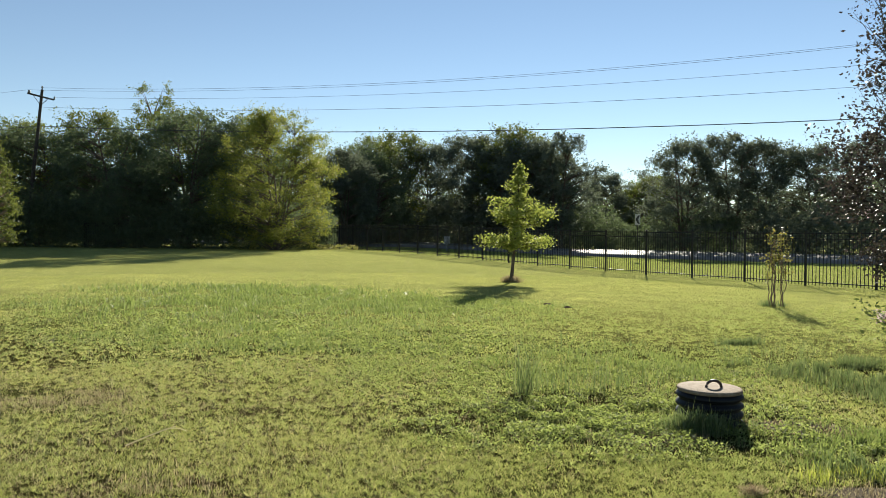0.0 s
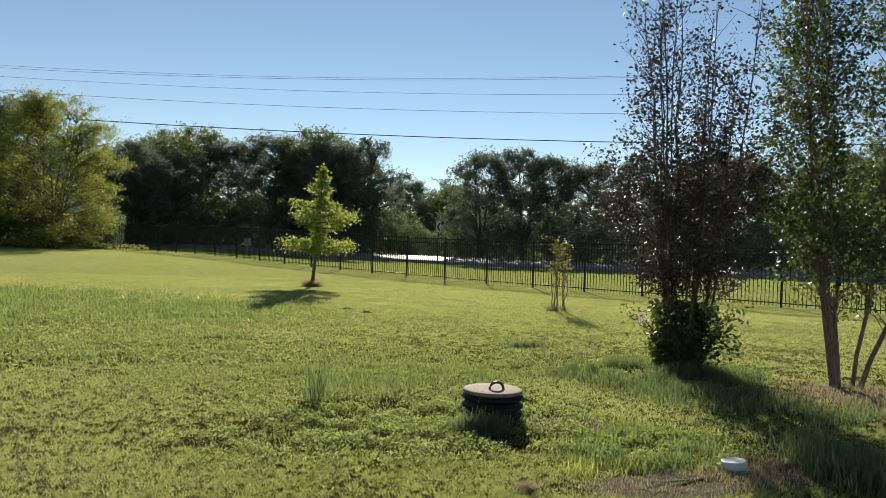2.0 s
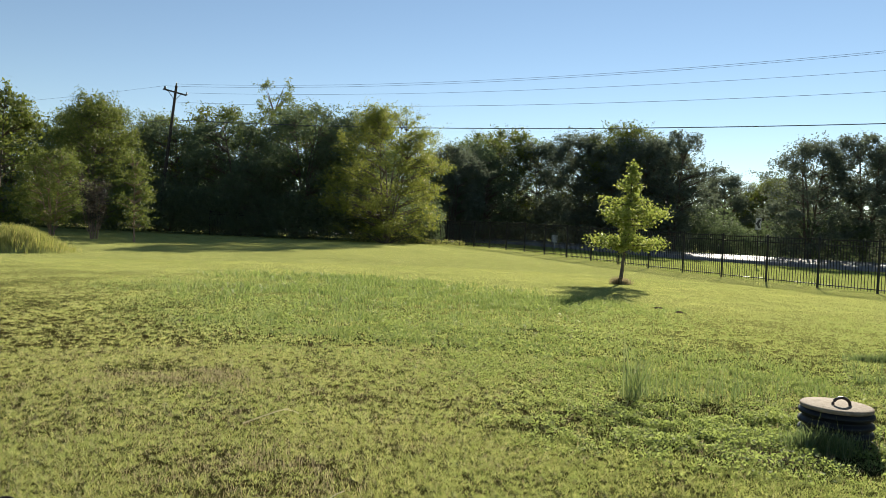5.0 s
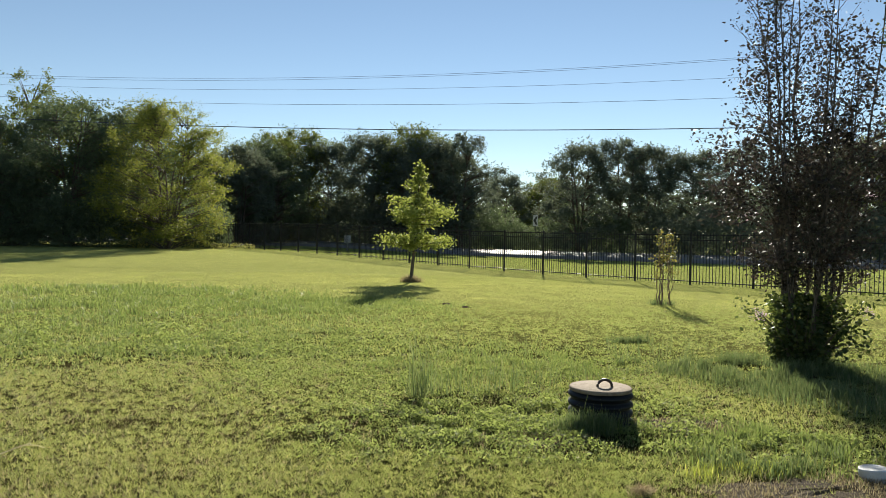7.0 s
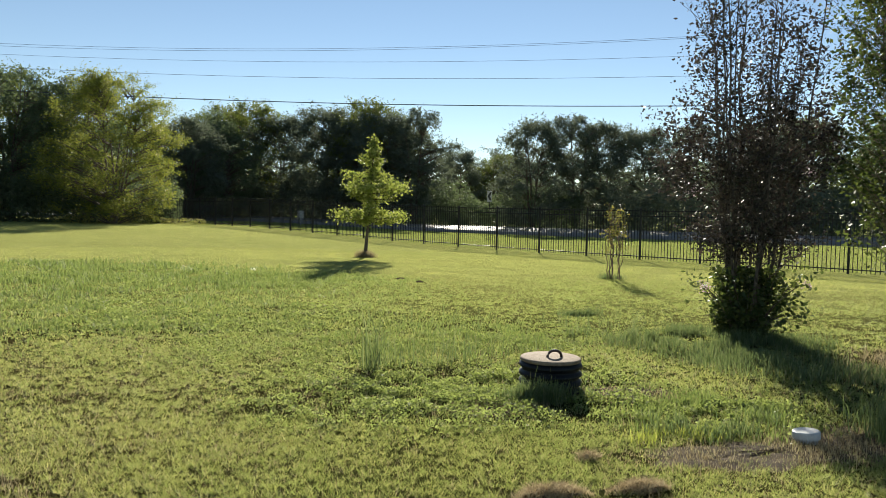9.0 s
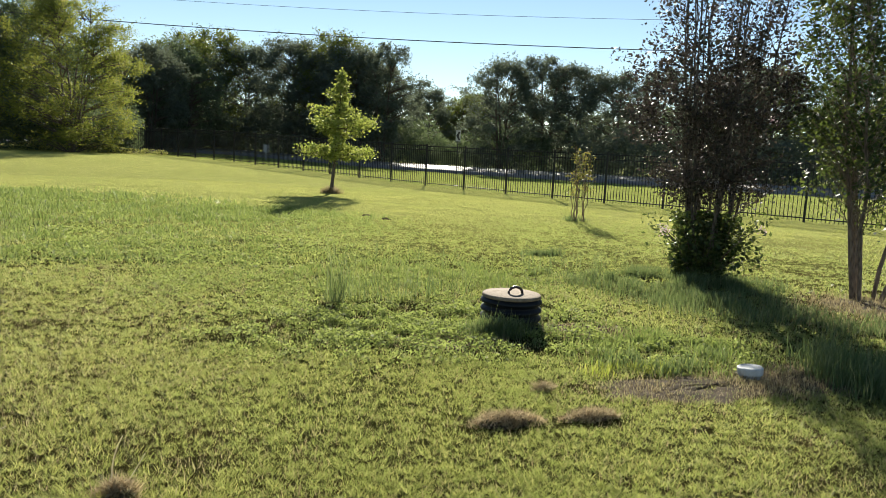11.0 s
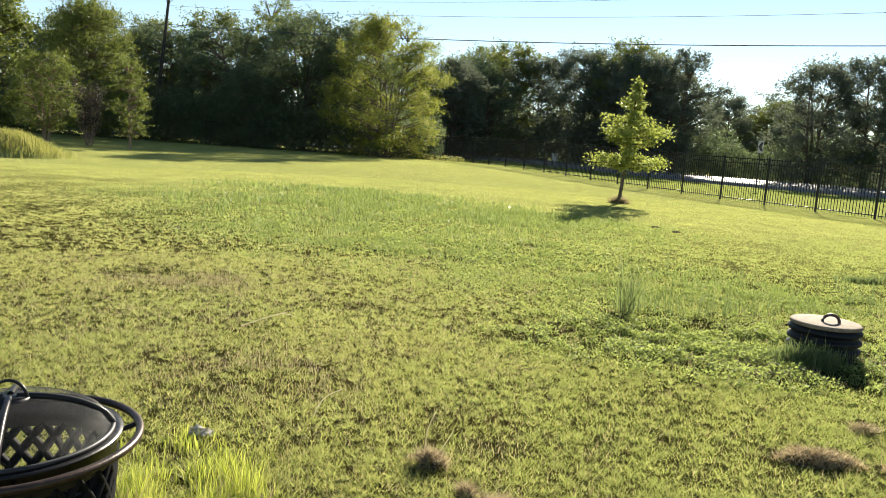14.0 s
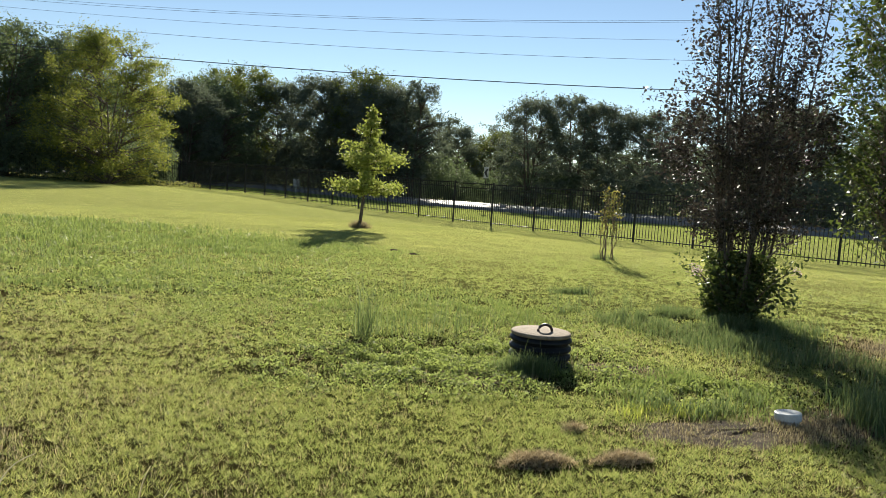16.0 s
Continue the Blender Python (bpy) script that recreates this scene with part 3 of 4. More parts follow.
patch("dry_grass", [(1900, 6.6, 6.6, 1.2, 0.8, 0, 0.09, 0.006), (1600, 7.4, 7.3, 0.9, 0.7, 0, 0.10, 0.005), (3000, 3.5, 4.55, 1.2, 0.4, 5, 0.055, 0.004), (2000, 4.35, 4.75, 0.8, 0.5, 0, 0.05, 0.004), (4200, -2.7, 5.1, 1.7, 1.2, 0, 0.035, 0.005), (3000, -3.6, 6.6, 1.6, 1.0, 0, 0.035, 0.006), (3000, -0.6, 5.2, 0.9, 0.5, 0, 0.03, 0.005), (2500, 3.1, 6.2, 0.6, 0.35, 0, 0.05, 0.007), (900, 2.44, 25.75, 0.4, 0.3, 0, 0.26, 0.012), (3000, -3.9, 7.2, 1.0, 0.6, 0, 0.04, 0.006),
                    (3000, -2.0, 4.3, 1.0, 0.6, 0, 0.04, 0.005), (2500, 1.7, 5.9, 0.5, 0.3, 0, 0.05, 0.006), (1500, -1.38, 2.4, 0.36, 0.42, 0, 0.16, 0.004)], M_STRAW, "dry tan dead grass over bare patches", 0.9)


patch("soil_litter", [(3600, 3.3, 4.55, 1.2, 0.32, 0, 0.045, 0.005), (1300, 4.35, 4.75, 0.75, 0.45, 0, 0.05, 0.005), (900, 3.2, 6.2, 0.5, 0.3, 0, 0.04, 0.006), (900, 1.75, 5.9, 0.45, 0.28, 0, 0.04, 0.006), (2600, 7.2, 7.1, 1.1, 0.8, 0, 0.05, 0.006)], M_STRAW, "loose dry straw scattered over bare soil", 0.999, clumped=False)


def soil_patch(cx, cy, rx, ry, label, lift=0.016):
    bm = bmesh.new()
    n, rings = 26, 6
    last = None
    for k in range(rings + 1):
        row = []
        for i in range(n):
            a, q = 2 * math.pi * i / n, k / rings
            wob = 0.55 + 0.55 * float(lumps(cx + math.cos(a) * 3, cy + math.sin(a) * 3, 1.1, 11)) + 0.4 * float(lumps(cx + math.cos(a) * 3, cy + math.sin(a) * 3, 0.45, 12))
            x, y = cx + math.cos(a) * rx * q * wob, cy + math.sin(a) * ry * q * wob
            row.append(bm.verts.new((x, y, gz1(x, y) + lift * (1 - q ** 3) + 0.012 * RNG.uniform(-1, 1) * (1 - q) - 0.006 * (q == 1))))
        if last:
            for i in range(n):
                bm.faces.new((last[i], last[(i + 1) % n], row[(i + 1) % n], row[i]))
        last = row
    me = bpy.data.meshes.new("soil_patch")
    bm.to_mesh(me)
    bm.free()
    me.materials.append(M_SOIL)
    tagged(new("soil_patch", me), label, "soil", kind="structure")


for cx, cy, rx, ry in ((3.35, 4.55, 1.05, 0.28), (4.35, 4.75, 0.75, 0.42), (3.25, 6.2, 0.5, 0.3), (1.75, 5.9, 0.4, 0.25), (7.3, 7.2, 0.7, 0.5)):
    soil_patch(cx, cy, rx, ry, "bare brown soil showing through the lawn")
for cx, cy in ((2.6, 17.8), (2.95, 16.97)):
    soil_patch(cx, cy, 0.13, 0.10, "small dark mole hill of soil in the lawn", 0.04)

# ---- tank riser ----


def build_riser():
    riser = thing("septic_riser", 2.42, 6.46, -0.04, label="black corrugated tank riser with a round speckled lid", category="riser")
    bm = bmesh.new()
    prof = [(0.272, 0.0)]
    for k in range(4):
        z = 0.02 + k * 0.078
        prof += [(0.260, z), (0.264, z + 0.012), (0.286, z + 0.024), (0.293, z + 0.034), (0.293, z + 0.048), (0.286, z + 0.058), (0.264, z + 0.068)]
    prof += [(0.262, 0.335), (0.245, 0.335), (0.245, 0.2)]
    add_lathe(bm, prof, 56)
    part("body", bm, M_CORRUGATED, riser, "black ribbed plastic pipe", True)
    bm = bmesh.new()
    add_lathe(bm, [(0.0005, 0.372), (0.15, 0.3705), (0.255, 0.366), (0.274, 0.362), (0.281, 0.355), (0.282, 0.338), (0.277, 0.332), (0.25, 0.331), (0.0005, 0.331)], 64)
    lid = part("lid", bm, M_LID, riser, "tan speckled lid with worn edge", True)
    arc = [(0.068 * math.cos(a), 0.0, 0.372 + 0.06 * math.sin(a)) for a in np.linspace(0, math.pi, 13)]
    h = tube_part("handle", [([(p[0], 0, p[2]) for p in arc], [0.013] * 13)], M_HANDLE, lid, "dark arched pull handle", 8)
    h.location = (0.02, -0.05, 0)


build_riser()


def build_cap():
    cap = thing("pipe_cap", 3.79, 4.72, None, label="white round plastic cleanout cap standing in bare soil", category="pipe cap")
    bm = bmesh.new()
    add_lathe(bm, [(0.086, -0.03), (0.086, 0.035), (0.09, 0.04), (0.105, 0.042), (0.107, 0.05), (0.107, 0.088), (0.104, 0.095), (0.098, 0.0985), (0.09, 0.0995), (0.0005, 0.1)], 40)
    for v in bm.verts:
        v.co.x, v.co.y = v.co.x * 0.9, v.co.y * 0.9
    part("cap", bm, M_WHITE, cap)
    bm = bmesh.new()
    add_lathe(bm, [(0.077, -0.05), (0.077, 0.036)], 32)
    part("pipe", bm, M_WHITE, cap, "", True)
    # the pipe leans a little
    cap.matrix_world = cap.matrix_world @ Matrix.Rotation(radians(-5), 4, Vector((0.62, 0.78, 0)))


build_cap()

# ---- fire pit ----


def build_fire_pit(x, y):
    pit = thing("fire_pit", x, y, -0.02, 12, label="black steel fire pit with diamond cut-outs and mesh dome", category="fire pit")
    R, TOP = 0.314, 0.605

    def side(z):
        """The radius of the sides, which draw in towards the foot."""
        return R * (0.8 + 0.2 * min(1.0, max(0.0, z / (TOP - 0.08))) ** 0.7)
    bm = bmesh.new()
    add_lathe(bm, [(side(0.02), 0.02), (side(0.12), 0.12), (side(0.12) - 0.012, 0.12), (side(0.02) - 0.012, 0.02), (side(0.02), 0.02)], 56)
    part("base_band", bm, M_SOOT, pit, "", True)
    bm = bmesh.new()
    add_lathe(bm, [(R, TOP - 0.085), (R, TOP - 0.012), (R + 0.02, TOP), (R + 0.02, TOP + 0.006), (R - 0.02, TOP + 0.006), (R - 0.02, TOP - 0.085), (R, TOP - 0.085)], 56)
    part("top_band", bm, M_STEEL, pit, "", True)
    lines, n = [], 26
    for k in range(n):
        for way in (1, -1):
            t = np.linspace(0, 1, 15)
            a = 2 * math.pi * (k + way * t * 4.0) / n
            z = 0.115 + t * (TOP - 0.19)
            rr = np.array([side(q) - 0.008 for q in z])
            lines.append((np.stack([rr * np.cos(a), rr * np.sin(a), z], 1), np.full(15, 0.016)))
    tube_part("lattice", lines, M_SOOT, pit, "black steel sides with diamond cut-outs", 4)
    bm = bmesh.new()
    add_lathe(bm, [(side(0.04) - 0.028, 0.04), (side(0.36) - 0.03, TOP - 0.25), (R - 0.055, TOP - 0.25), (R - 0.075, TOP - 0.30), (0.18, TOP - 0.335), (0.001, TOP - 0.345)], 40)
    part("bowl", bm, M_SOOT, pit, "sooty fire bowl", True)
    a = np.linspace(0, 2 * math.pi, 65)
    tube_part("ring", [(np.stack([0.386 * np.cos(a), 0.386 * np.sin(a), np.full(65, TOP - 0.008)], 1), np.full(65, 0.0135))], M_RING, pit, "brown weathered steel safety ring", 10)
    for k in range(4):
        b = radians(28 + 90 * k)
        tube_part("ring_bracket", [(bend(((R - 0.005) * math.cos(b), (R - 0.005) * math.sin(b), TOP - 0.03), (0.383 * math.cos(b), 0.383 * math.sin(b), TOP - 0.013), (0, 0, -0.01)), np.full(6, 0.009))], M_STEEL, pit)
    for k in range(4):
        b = radians(45 + 90 * k)
        bm = bmesh.new()
        add_box(bm, (side(0.02) - 0.02) * math.cos(b), (side(0.02) - 0.02) * math.sin(b), 0.02, 0.04, 0.04, 0.04, None, 0.004)
        part("foot", bm, M_STEEL, pit)
    RS, HS, Z0 = 0.302, 0.118, TOP + 0.012
    screen = tube_part("spark_screen", [(np.stack([RS * np.cos(a), RS * np.sin(a), np.full(65, Z0)], 1), np.full(65, 0.0085))], M_SCREEN, pit, "domed wire mesh spark screen", 8)

    def dome(r):
        return Z0 + HS * math.sqrt(max(0.0, 1 - (r / RS) ** 2)) ** 1.2
    wires = []
    for k in range(-69, 70):
        c = k / 70 * RS
        half = math.sqrt(RS * RS - c * c)
        s = np.linspace(-half, half, 15)
        z = np.array([dome(min(RS, math.hypot(c, q))) for q in s])
        wires.append((np.stack([np.full(15, c), s, z], 1), np.full(15, 0.00022)))
        wires.append((np.stack([s, np.full(15, c), z], 1), np.full(15, 0.00022)))
    tube_part("mesh_wire", wires, M_SCREEN, screen, "fine woven steel wire", 3)
    for k in range(4):
        b = radians(20 + 90 * k)
        r = np.linspace(0.02, RS, 12)
        rib_z = [dome(q) + 0.003 for q in r]
        tube_part("rib", [(np.stack([r * math.cos(b), r * math.sin(b), rib_z], 1), np.full(12, 0.0115))], M_STEEL, screen, "", 6)
    t = np.linspace(0, math.pi, 13)
    tube_part("screen_handle", [(np.stack([0.055 * np.cos(t), 0 * t, Z0 + HS + 0.06 * np.sin(t) - 0.004], 1), np.full(13, 0.0055))], M_STEEL, screen, "", 8)
    bm = bmesh.new()
    add_lathe(bm, [(0.062, Z0 + HS - 0.008), (0.06, Z0 + HS + 0.002), (0.001, Z0 + HS + 0.005)], 24)
    part("screen_cap", bm, M_STEEL, screen, "", True)
    for k in range(5):
        b = radians(37 * k + 10)
        d, o = np.array([math.cos(b), math.sin(b), 0]), np.array([0.05 * math.sin(k * 2.1), 0.05 * math.cos(k * 1.7), TOP - 0.295 + 0.022 * k])
        tube = tube_part("charred_log", [(np.stack([o - d * 0.19, o - d * 0.1, o + d * 0.05 + [0, 0, 0.006], o + d * 0.2]), [0.024, 0.03, 0.027, 0.02])], M_CHAR, None, "", 7)
        tube.matrix_world = pit.matrix_world
        tagged(tube, "burnt grey log lying in the fire pit bowl", "log", "burnt logs in the fire pit")


build_fire_pit(-1.69, 1.95)

# ---- dead grass clumps and litter ----


def dead_clump(cx, cy, rx, ry, h, n, label):
    ob = thing("dead_grass_clump", cx, cy, None, label=label, category="grass clump", group="dead grass clumps on the lawn")
    bm = bmesh.new()
    bmesh.ops.create_icosphere(bm, subdivisions=3, radius=1)
    for v in bm.verts:
        k = 0.85 + 0.6 * noise.noise(v.co * 1.5 + Vector((cx, cy, 0)) * 3) + 0.3 * noise.noise(v.co * 5 + Vector((cy, cx, 2)) * 3)
        v.co = Vector((v.co.x * rx * k, v.co.y * ry * k, max(v.co.z, -0.15) * h * k * 0.7))
        v.co.x, v.co.y = v.co.x * 0.85, v.co.y * 0.85
    part("soil_core", bm, M_SOIL, ob, "dark rooted soil lump", True)
    n = int(n * 1.7)
    a, q = RNG.uniform(0, 2 * np.pi, n), np.sqrt(RNG.uniform(0, 1, n))
    edge = 0.95 + 0.3 * np.sin(2 * a + cx * 9) + 0.2 * np.sin(5 * a + cy * 7)
    px, py = rx * q * np.cos(a) * edge, ry * q * np.sin(a) * edge
    v, f = blades(px, py, 0.062, 0.005, RNG, 0.999, np.sqrt(np.maximum(0, 1 - (q * 1.05) ** 2)) * h * 0.8, True, 0.7)
    child(new("straw", mesh_from("straw", v, f, M_CLUMP)), ob, "tangled tan straw")


for cx, cy, rx, ry, h, n in ((-0.52, 3.36, 0.085, 0.07, 0.085, 500), (-0.14, 2.99, 0.10, 0.07, 0.06, 600), (0.46, 2.79, 0.075, 0.06, 0.065, 420), (0.12, 2.60, 0.07, 0.06, 0.045, 380),
                             (1.55, 4.0, 0.19, 0.11, 0.065, 1100), (2.12, 4.04, 0.19, 0.085, 0.045, 850), (-0.30, 3.12, 0.05, 0.045, 0.03, 250), (1.02, 2.86, 0.08, 0.07, 0.03, 450), (2.02, 4.6, 0.1, 0.06, 0.025, 350)):
    dead_clump(cx, cy, rx, ry, h, n, "tan dead grass clump with dark soil on the lawn")


def straw_stem(points, radius, label):
    pts = np.array(points, float)
    pts[:, 2] += gz(pts[:, 0], pts[:, 1])
    v, f = tubes([(pts, np.linspace(radius, radius * 0.5, len(pts)))], 5)
    tagged(new("dry_stem", mesh_from("dry_stem", v, f, M_STEM, True)), label, "stem", "dry stems on the lawn")


straw_stem(bend((-2.42, 5.42, 0.05), (-2.14, 5.68, 0.12), (0.05, 0, 0.03)), 0.006, "pale dry forked stem lying in the grass")
straw_stem(bend((-2.24, 5.58, 0.10), (-2.06, 5.72, 0.07), (0.0, 0.03, 0.05)), 0.005, "pale dry forked stem lying in the grass")
straw_stem(bend((-1.25, 3.75, 0.03), (-1.18, 4.05, 0.09), (-0.05, 0, 0.04)), 0.004, "pale curved dry stem in the grass")
straw_stem(bend((-0.54, 3.36, 0.03), (-0.52, 3.5, 0.24), (-0.04, 0, 0.02)), 0.004, "pale upright dry stem beside a clump")
straw_stem(bend((-0.50, 3.38, 0.03), (-0.42, 3.48, 0.16), (0.02, 0, 0.03)), 0.003, "pale upright dry stem beside a clump")
straw_stem(bend((1.15, 2.75, 0.04), (0.95, 2.55, 0.05), (0, 0, 0.02)), 0.004, "pale curved dry stem in the grass")

bm = bmesh.new()
bmesh.ops.create_icosphere(bm, subdivisions=3, radius=1)
for v in bm.verts:
    k = 0.7 + 0.7 * noise.noise(v.co * 2.5)
    v.co = Vector((v.co.x * 0.075 * k, v.co.y * 0.045 * k, max(-0.1, v.co.z) * 0.04 * k))
me = bpy.data.meshes.new("scrap")
bm.to_mesh(me)
bm.free()
me.materials.append(M_SCRAP)
scrap = tagged(new("scrap", me), "crumpled pale scrap lying in the grass", "litter")
scrap.location = (-1.74, 3.36, gz1(-1.74, 3.36) + 0.03)

# ---- fence ----
PANEL, FENCE_H = 2.44, 1.95
panel = thing("fence_panel", 0, 0, 0, label="black iron picket fence panel with two top rails", category="fence", group="fence panels along the road")
bm = bmesh.new()
add_box(bm, 0, 0, FENCE_H / 2 - 0.04, 0.064, 0.064, FENCE_H + 0.12)
add_box(bm, 0, 0, FENCE_H + 0.03, 0.078, 0.078, 0.025)
bmesh.ops.create_cone(bm, cap_ends=True, segments=8, radius1=0.035, radius2=0.012, depth=0.04, matrix=Matrix.Translation((0, 0, FENCE_H + 0.06)))
part("post", bm, M_IRON, panel)
for z in (0.16, FENCE_H - 0.24, FENCE_H - 0.04):
    bm = bmesh.new()
    add_box(bm, PANEL / 2, 0, z, PANEL - 0.06, 0.036, 0.036)
    part("rail", bm, M_IRON, panel)
bm = bmesh.new()
add_box(bm, 0, 0, FENCE_H / 2 + 0.03, 0.019, 0.019, FENCE_H - 0.06)
bmesh.ops.create_cone(bm, cap_ends=True, segments=4, radius1=0.013, radius2=0.001, depth=0.05, matrix=Matrix.Translation((0, 0, FENCE_H + 0.02)))
picket = part("picket", bm, M_IRON, panel)
picket.location = (PANEL / 19, 0, 0)
for k in range(2, 19):
    p = child(new("picket", picket.data), panel)
    p.location = (PANEL / 19 * k, 0, 0)
fence_turn = math.degrees(math.atan2(FD[1], FD[0]))
for k in range(-6, 19):
    x, y = F0 + FD * k
    m = pose(x, y, gz1(*(F0 + FD * (k + 0.5))) - 0.02, 0, 0, fence_turn)
    if k == -6:
        panel.matrix_world = m
    else:
        copy_thing(panel, m)
# the return of the fence behind the yellow tree
rx, ry = F0 + FD * -4
for k in range(8):
    copy_thing(panel, pose(rx - 2.4 * (k + 1), ry - 0.35 * (k + 1) - 0.1, gz1(rx - 2.4 * k, ry - 0.3 * k) - 0.02, 0, 0, 8))

# ---- power pole and wires ----


def build_pole():
    top = Vector((-33.4, 60.2, 13.45))
    foot = Vector((-34.7, 60.0, gz1(-34.7, 60.0) - 0.3))
    pole = thing("power_pole", foot.x, foot.y, foot.z + 0.3, label="leaning dark wooden power pole with one crossarm", category="power pole")
    d = np.array(top - foot)
    tube_part("shaft", [(np.stack([np.array([0, 0, -0.3]) + d * t for t in np.linspace(0, 1, 8)]), np.linspace(0.17, 0.11, 8))], M_POLE, pole, "", 10)
    c = d * 0.955 + [0, 0, -0.3]
    arm = np.array([1.28, -0.35, -0.33])
    bm = bmesh.new()
    rot = Vector(arm).to_track_quat("X", "Z").to_matrix().to_4x4()
    add_box(bm, 0, 0, 0, 2.7, 0.11, 0.14, Matrix.Translation((c[0], c[1] - 0.15, c[2])) @ rot, 0.01)
    part("crossarm", bm, M_POLE, pole)
    for s in (-1, 1):
        tube_part("brace", [(np.stack([c + [0, -0.12, -0.75], c + arm * s * 0.55 + [0, -0.15, -0.06]]), [0.025, 0.025])], M_POLE, pole)
    for q in (c + arm * 0.98, c - arm * 0.98, c + arm * -0.9, d + [0, 0, -0.3]):
        bm = bmesh.new()
        add_lathe(bm, [(0.001, 0.30), (0.05, 0.28), (0.075, 0.22), (0.05, 0.18), (0.085, 0.12), (0.05, 0.09), (0.03, 0.0)], 10)
        ins = part("insulator", bm, M_GALV, pole, "", True)
        ins.location = tuple(q)


build_pole()


def wire(a, b, sag, radius, label):
    t = np.linspace(0, 1, 48)[:, None]
    p = np.array(a) * (1 - t) + np.array(b) * t
    p[:, 2] -= (4 * sag * t * (1 - t))[:, 0]
    v, f = tubes([(p, np.full(48, radius))], 5)
    tagged(new("power_line", mesh_from("power_line", v, f, M_WIRE, True)), label, "power line", "overhead lines")


WL = "thin overhead power line sagging from the pole"
wire((-33.4, 60.2, 13.6), (50.6, 31.7, 14.9), 2.02, 0.009, WL)
wire((-34.4, 60.4, 13.45), (50.2, 31.0, 14.6), 2.02, 0.009, WL)
wire((-32.2, 59.8, 12.75), (50.9, 31.9, 13.1), 1.6, 0.009, WL)
wire((-33.4, 60.2, 12.0), (50.6, 31.7, 11.5), 1.53, 0.011, WL)
wire((-33.7, 60.0, 10.4), (50.6, 31.7, 9.3), 1.32, 0.028, "thick dark overhead cable below the power lines")
wire((-34.4, 60.4, 13.5), (-95, 66, 11.0), 1.0, 0.009, WL)
wire((-33.8, 60.0, 10.4), (-95, 66, 8.5), 1.0, 0.026, "thick dark overhead cable below the power lines")

# ---- road sign and service box ----


def build_sign():
    x, y = 14.0, 52.0
    s = thing("road_sign", x, y, None, -8, label="white chevron bend sign on a steel post", category="road sign")
    top = 3.35 - gz1(x, y)
    bm = bmesh.new()
    add_box(bm, 0, 0, top / 2, 0.05, 0.03, top)
    part("post", bm, M_STEEL, s)
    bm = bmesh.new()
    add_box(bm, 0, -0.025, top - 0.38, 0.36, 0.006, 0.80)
    part("plate", bm, M_SIGN_SHADED_WHITE, s, "white sign plate, painted grey for its shaded face")
    bm = bmesh.new()
    w = 0.155
    front, back = [], []
    for yy, row in ((-0.034, front), (-0.0285, back)):
        for px, pz in ((-w, 0), (0.02, 0.3), (w, 0.3), (-w + 0.19, 0), (w, -0.3), (0.02, -0.3)):
            row.append(bm.verts.new((px, yy, top - 0.38 + pz)))
    for row in (front, back[::-1]):
        bm.faces.new(row)
    for i in range(6):
        bm.faces.new((front[i], front[(i + 1) % 6], back[(i + 1) % 6], back[i]))
    part("chevron", bm, M_SIGN_BLACK, s, "black chevron pointing sideways")


build_sign()


def build_box():
    x, y = 0.35, 62.0
    s = thing("service_box", x, y, None, 6, label="pale grey service box on a post beyond the fence", category="utility box")
    bm = bmesh.new()
    add_box(bm, 0, 0, 0.45, 0.09, 0.09, 0.9)
    part("post", bm, M_GALV, s)
    bm = bmesh.new()
    add_box(bm, 0, 0, 0.92, 0.5, 0.26, 0.62, None, 0.02)
    box = part("box", bm, M_GREY_BOX, s)
    bm = bmesh.new()
    add_box(bm, 0, 0, 1.245, 0.54, 0.30, 0.03, None, 0.008)
    part("cover", bm, M_GREY_BOX, s)


build_box()

# ---- trees ----


def round_profile(f):
    return np.sqrt(np.clip(1 - (1.7 * f - 0.75) ** 2, 0.02, 1))


def cone_profile(f):
    return np.clip(1.02 - f, 0.05, 1) ** 0.75


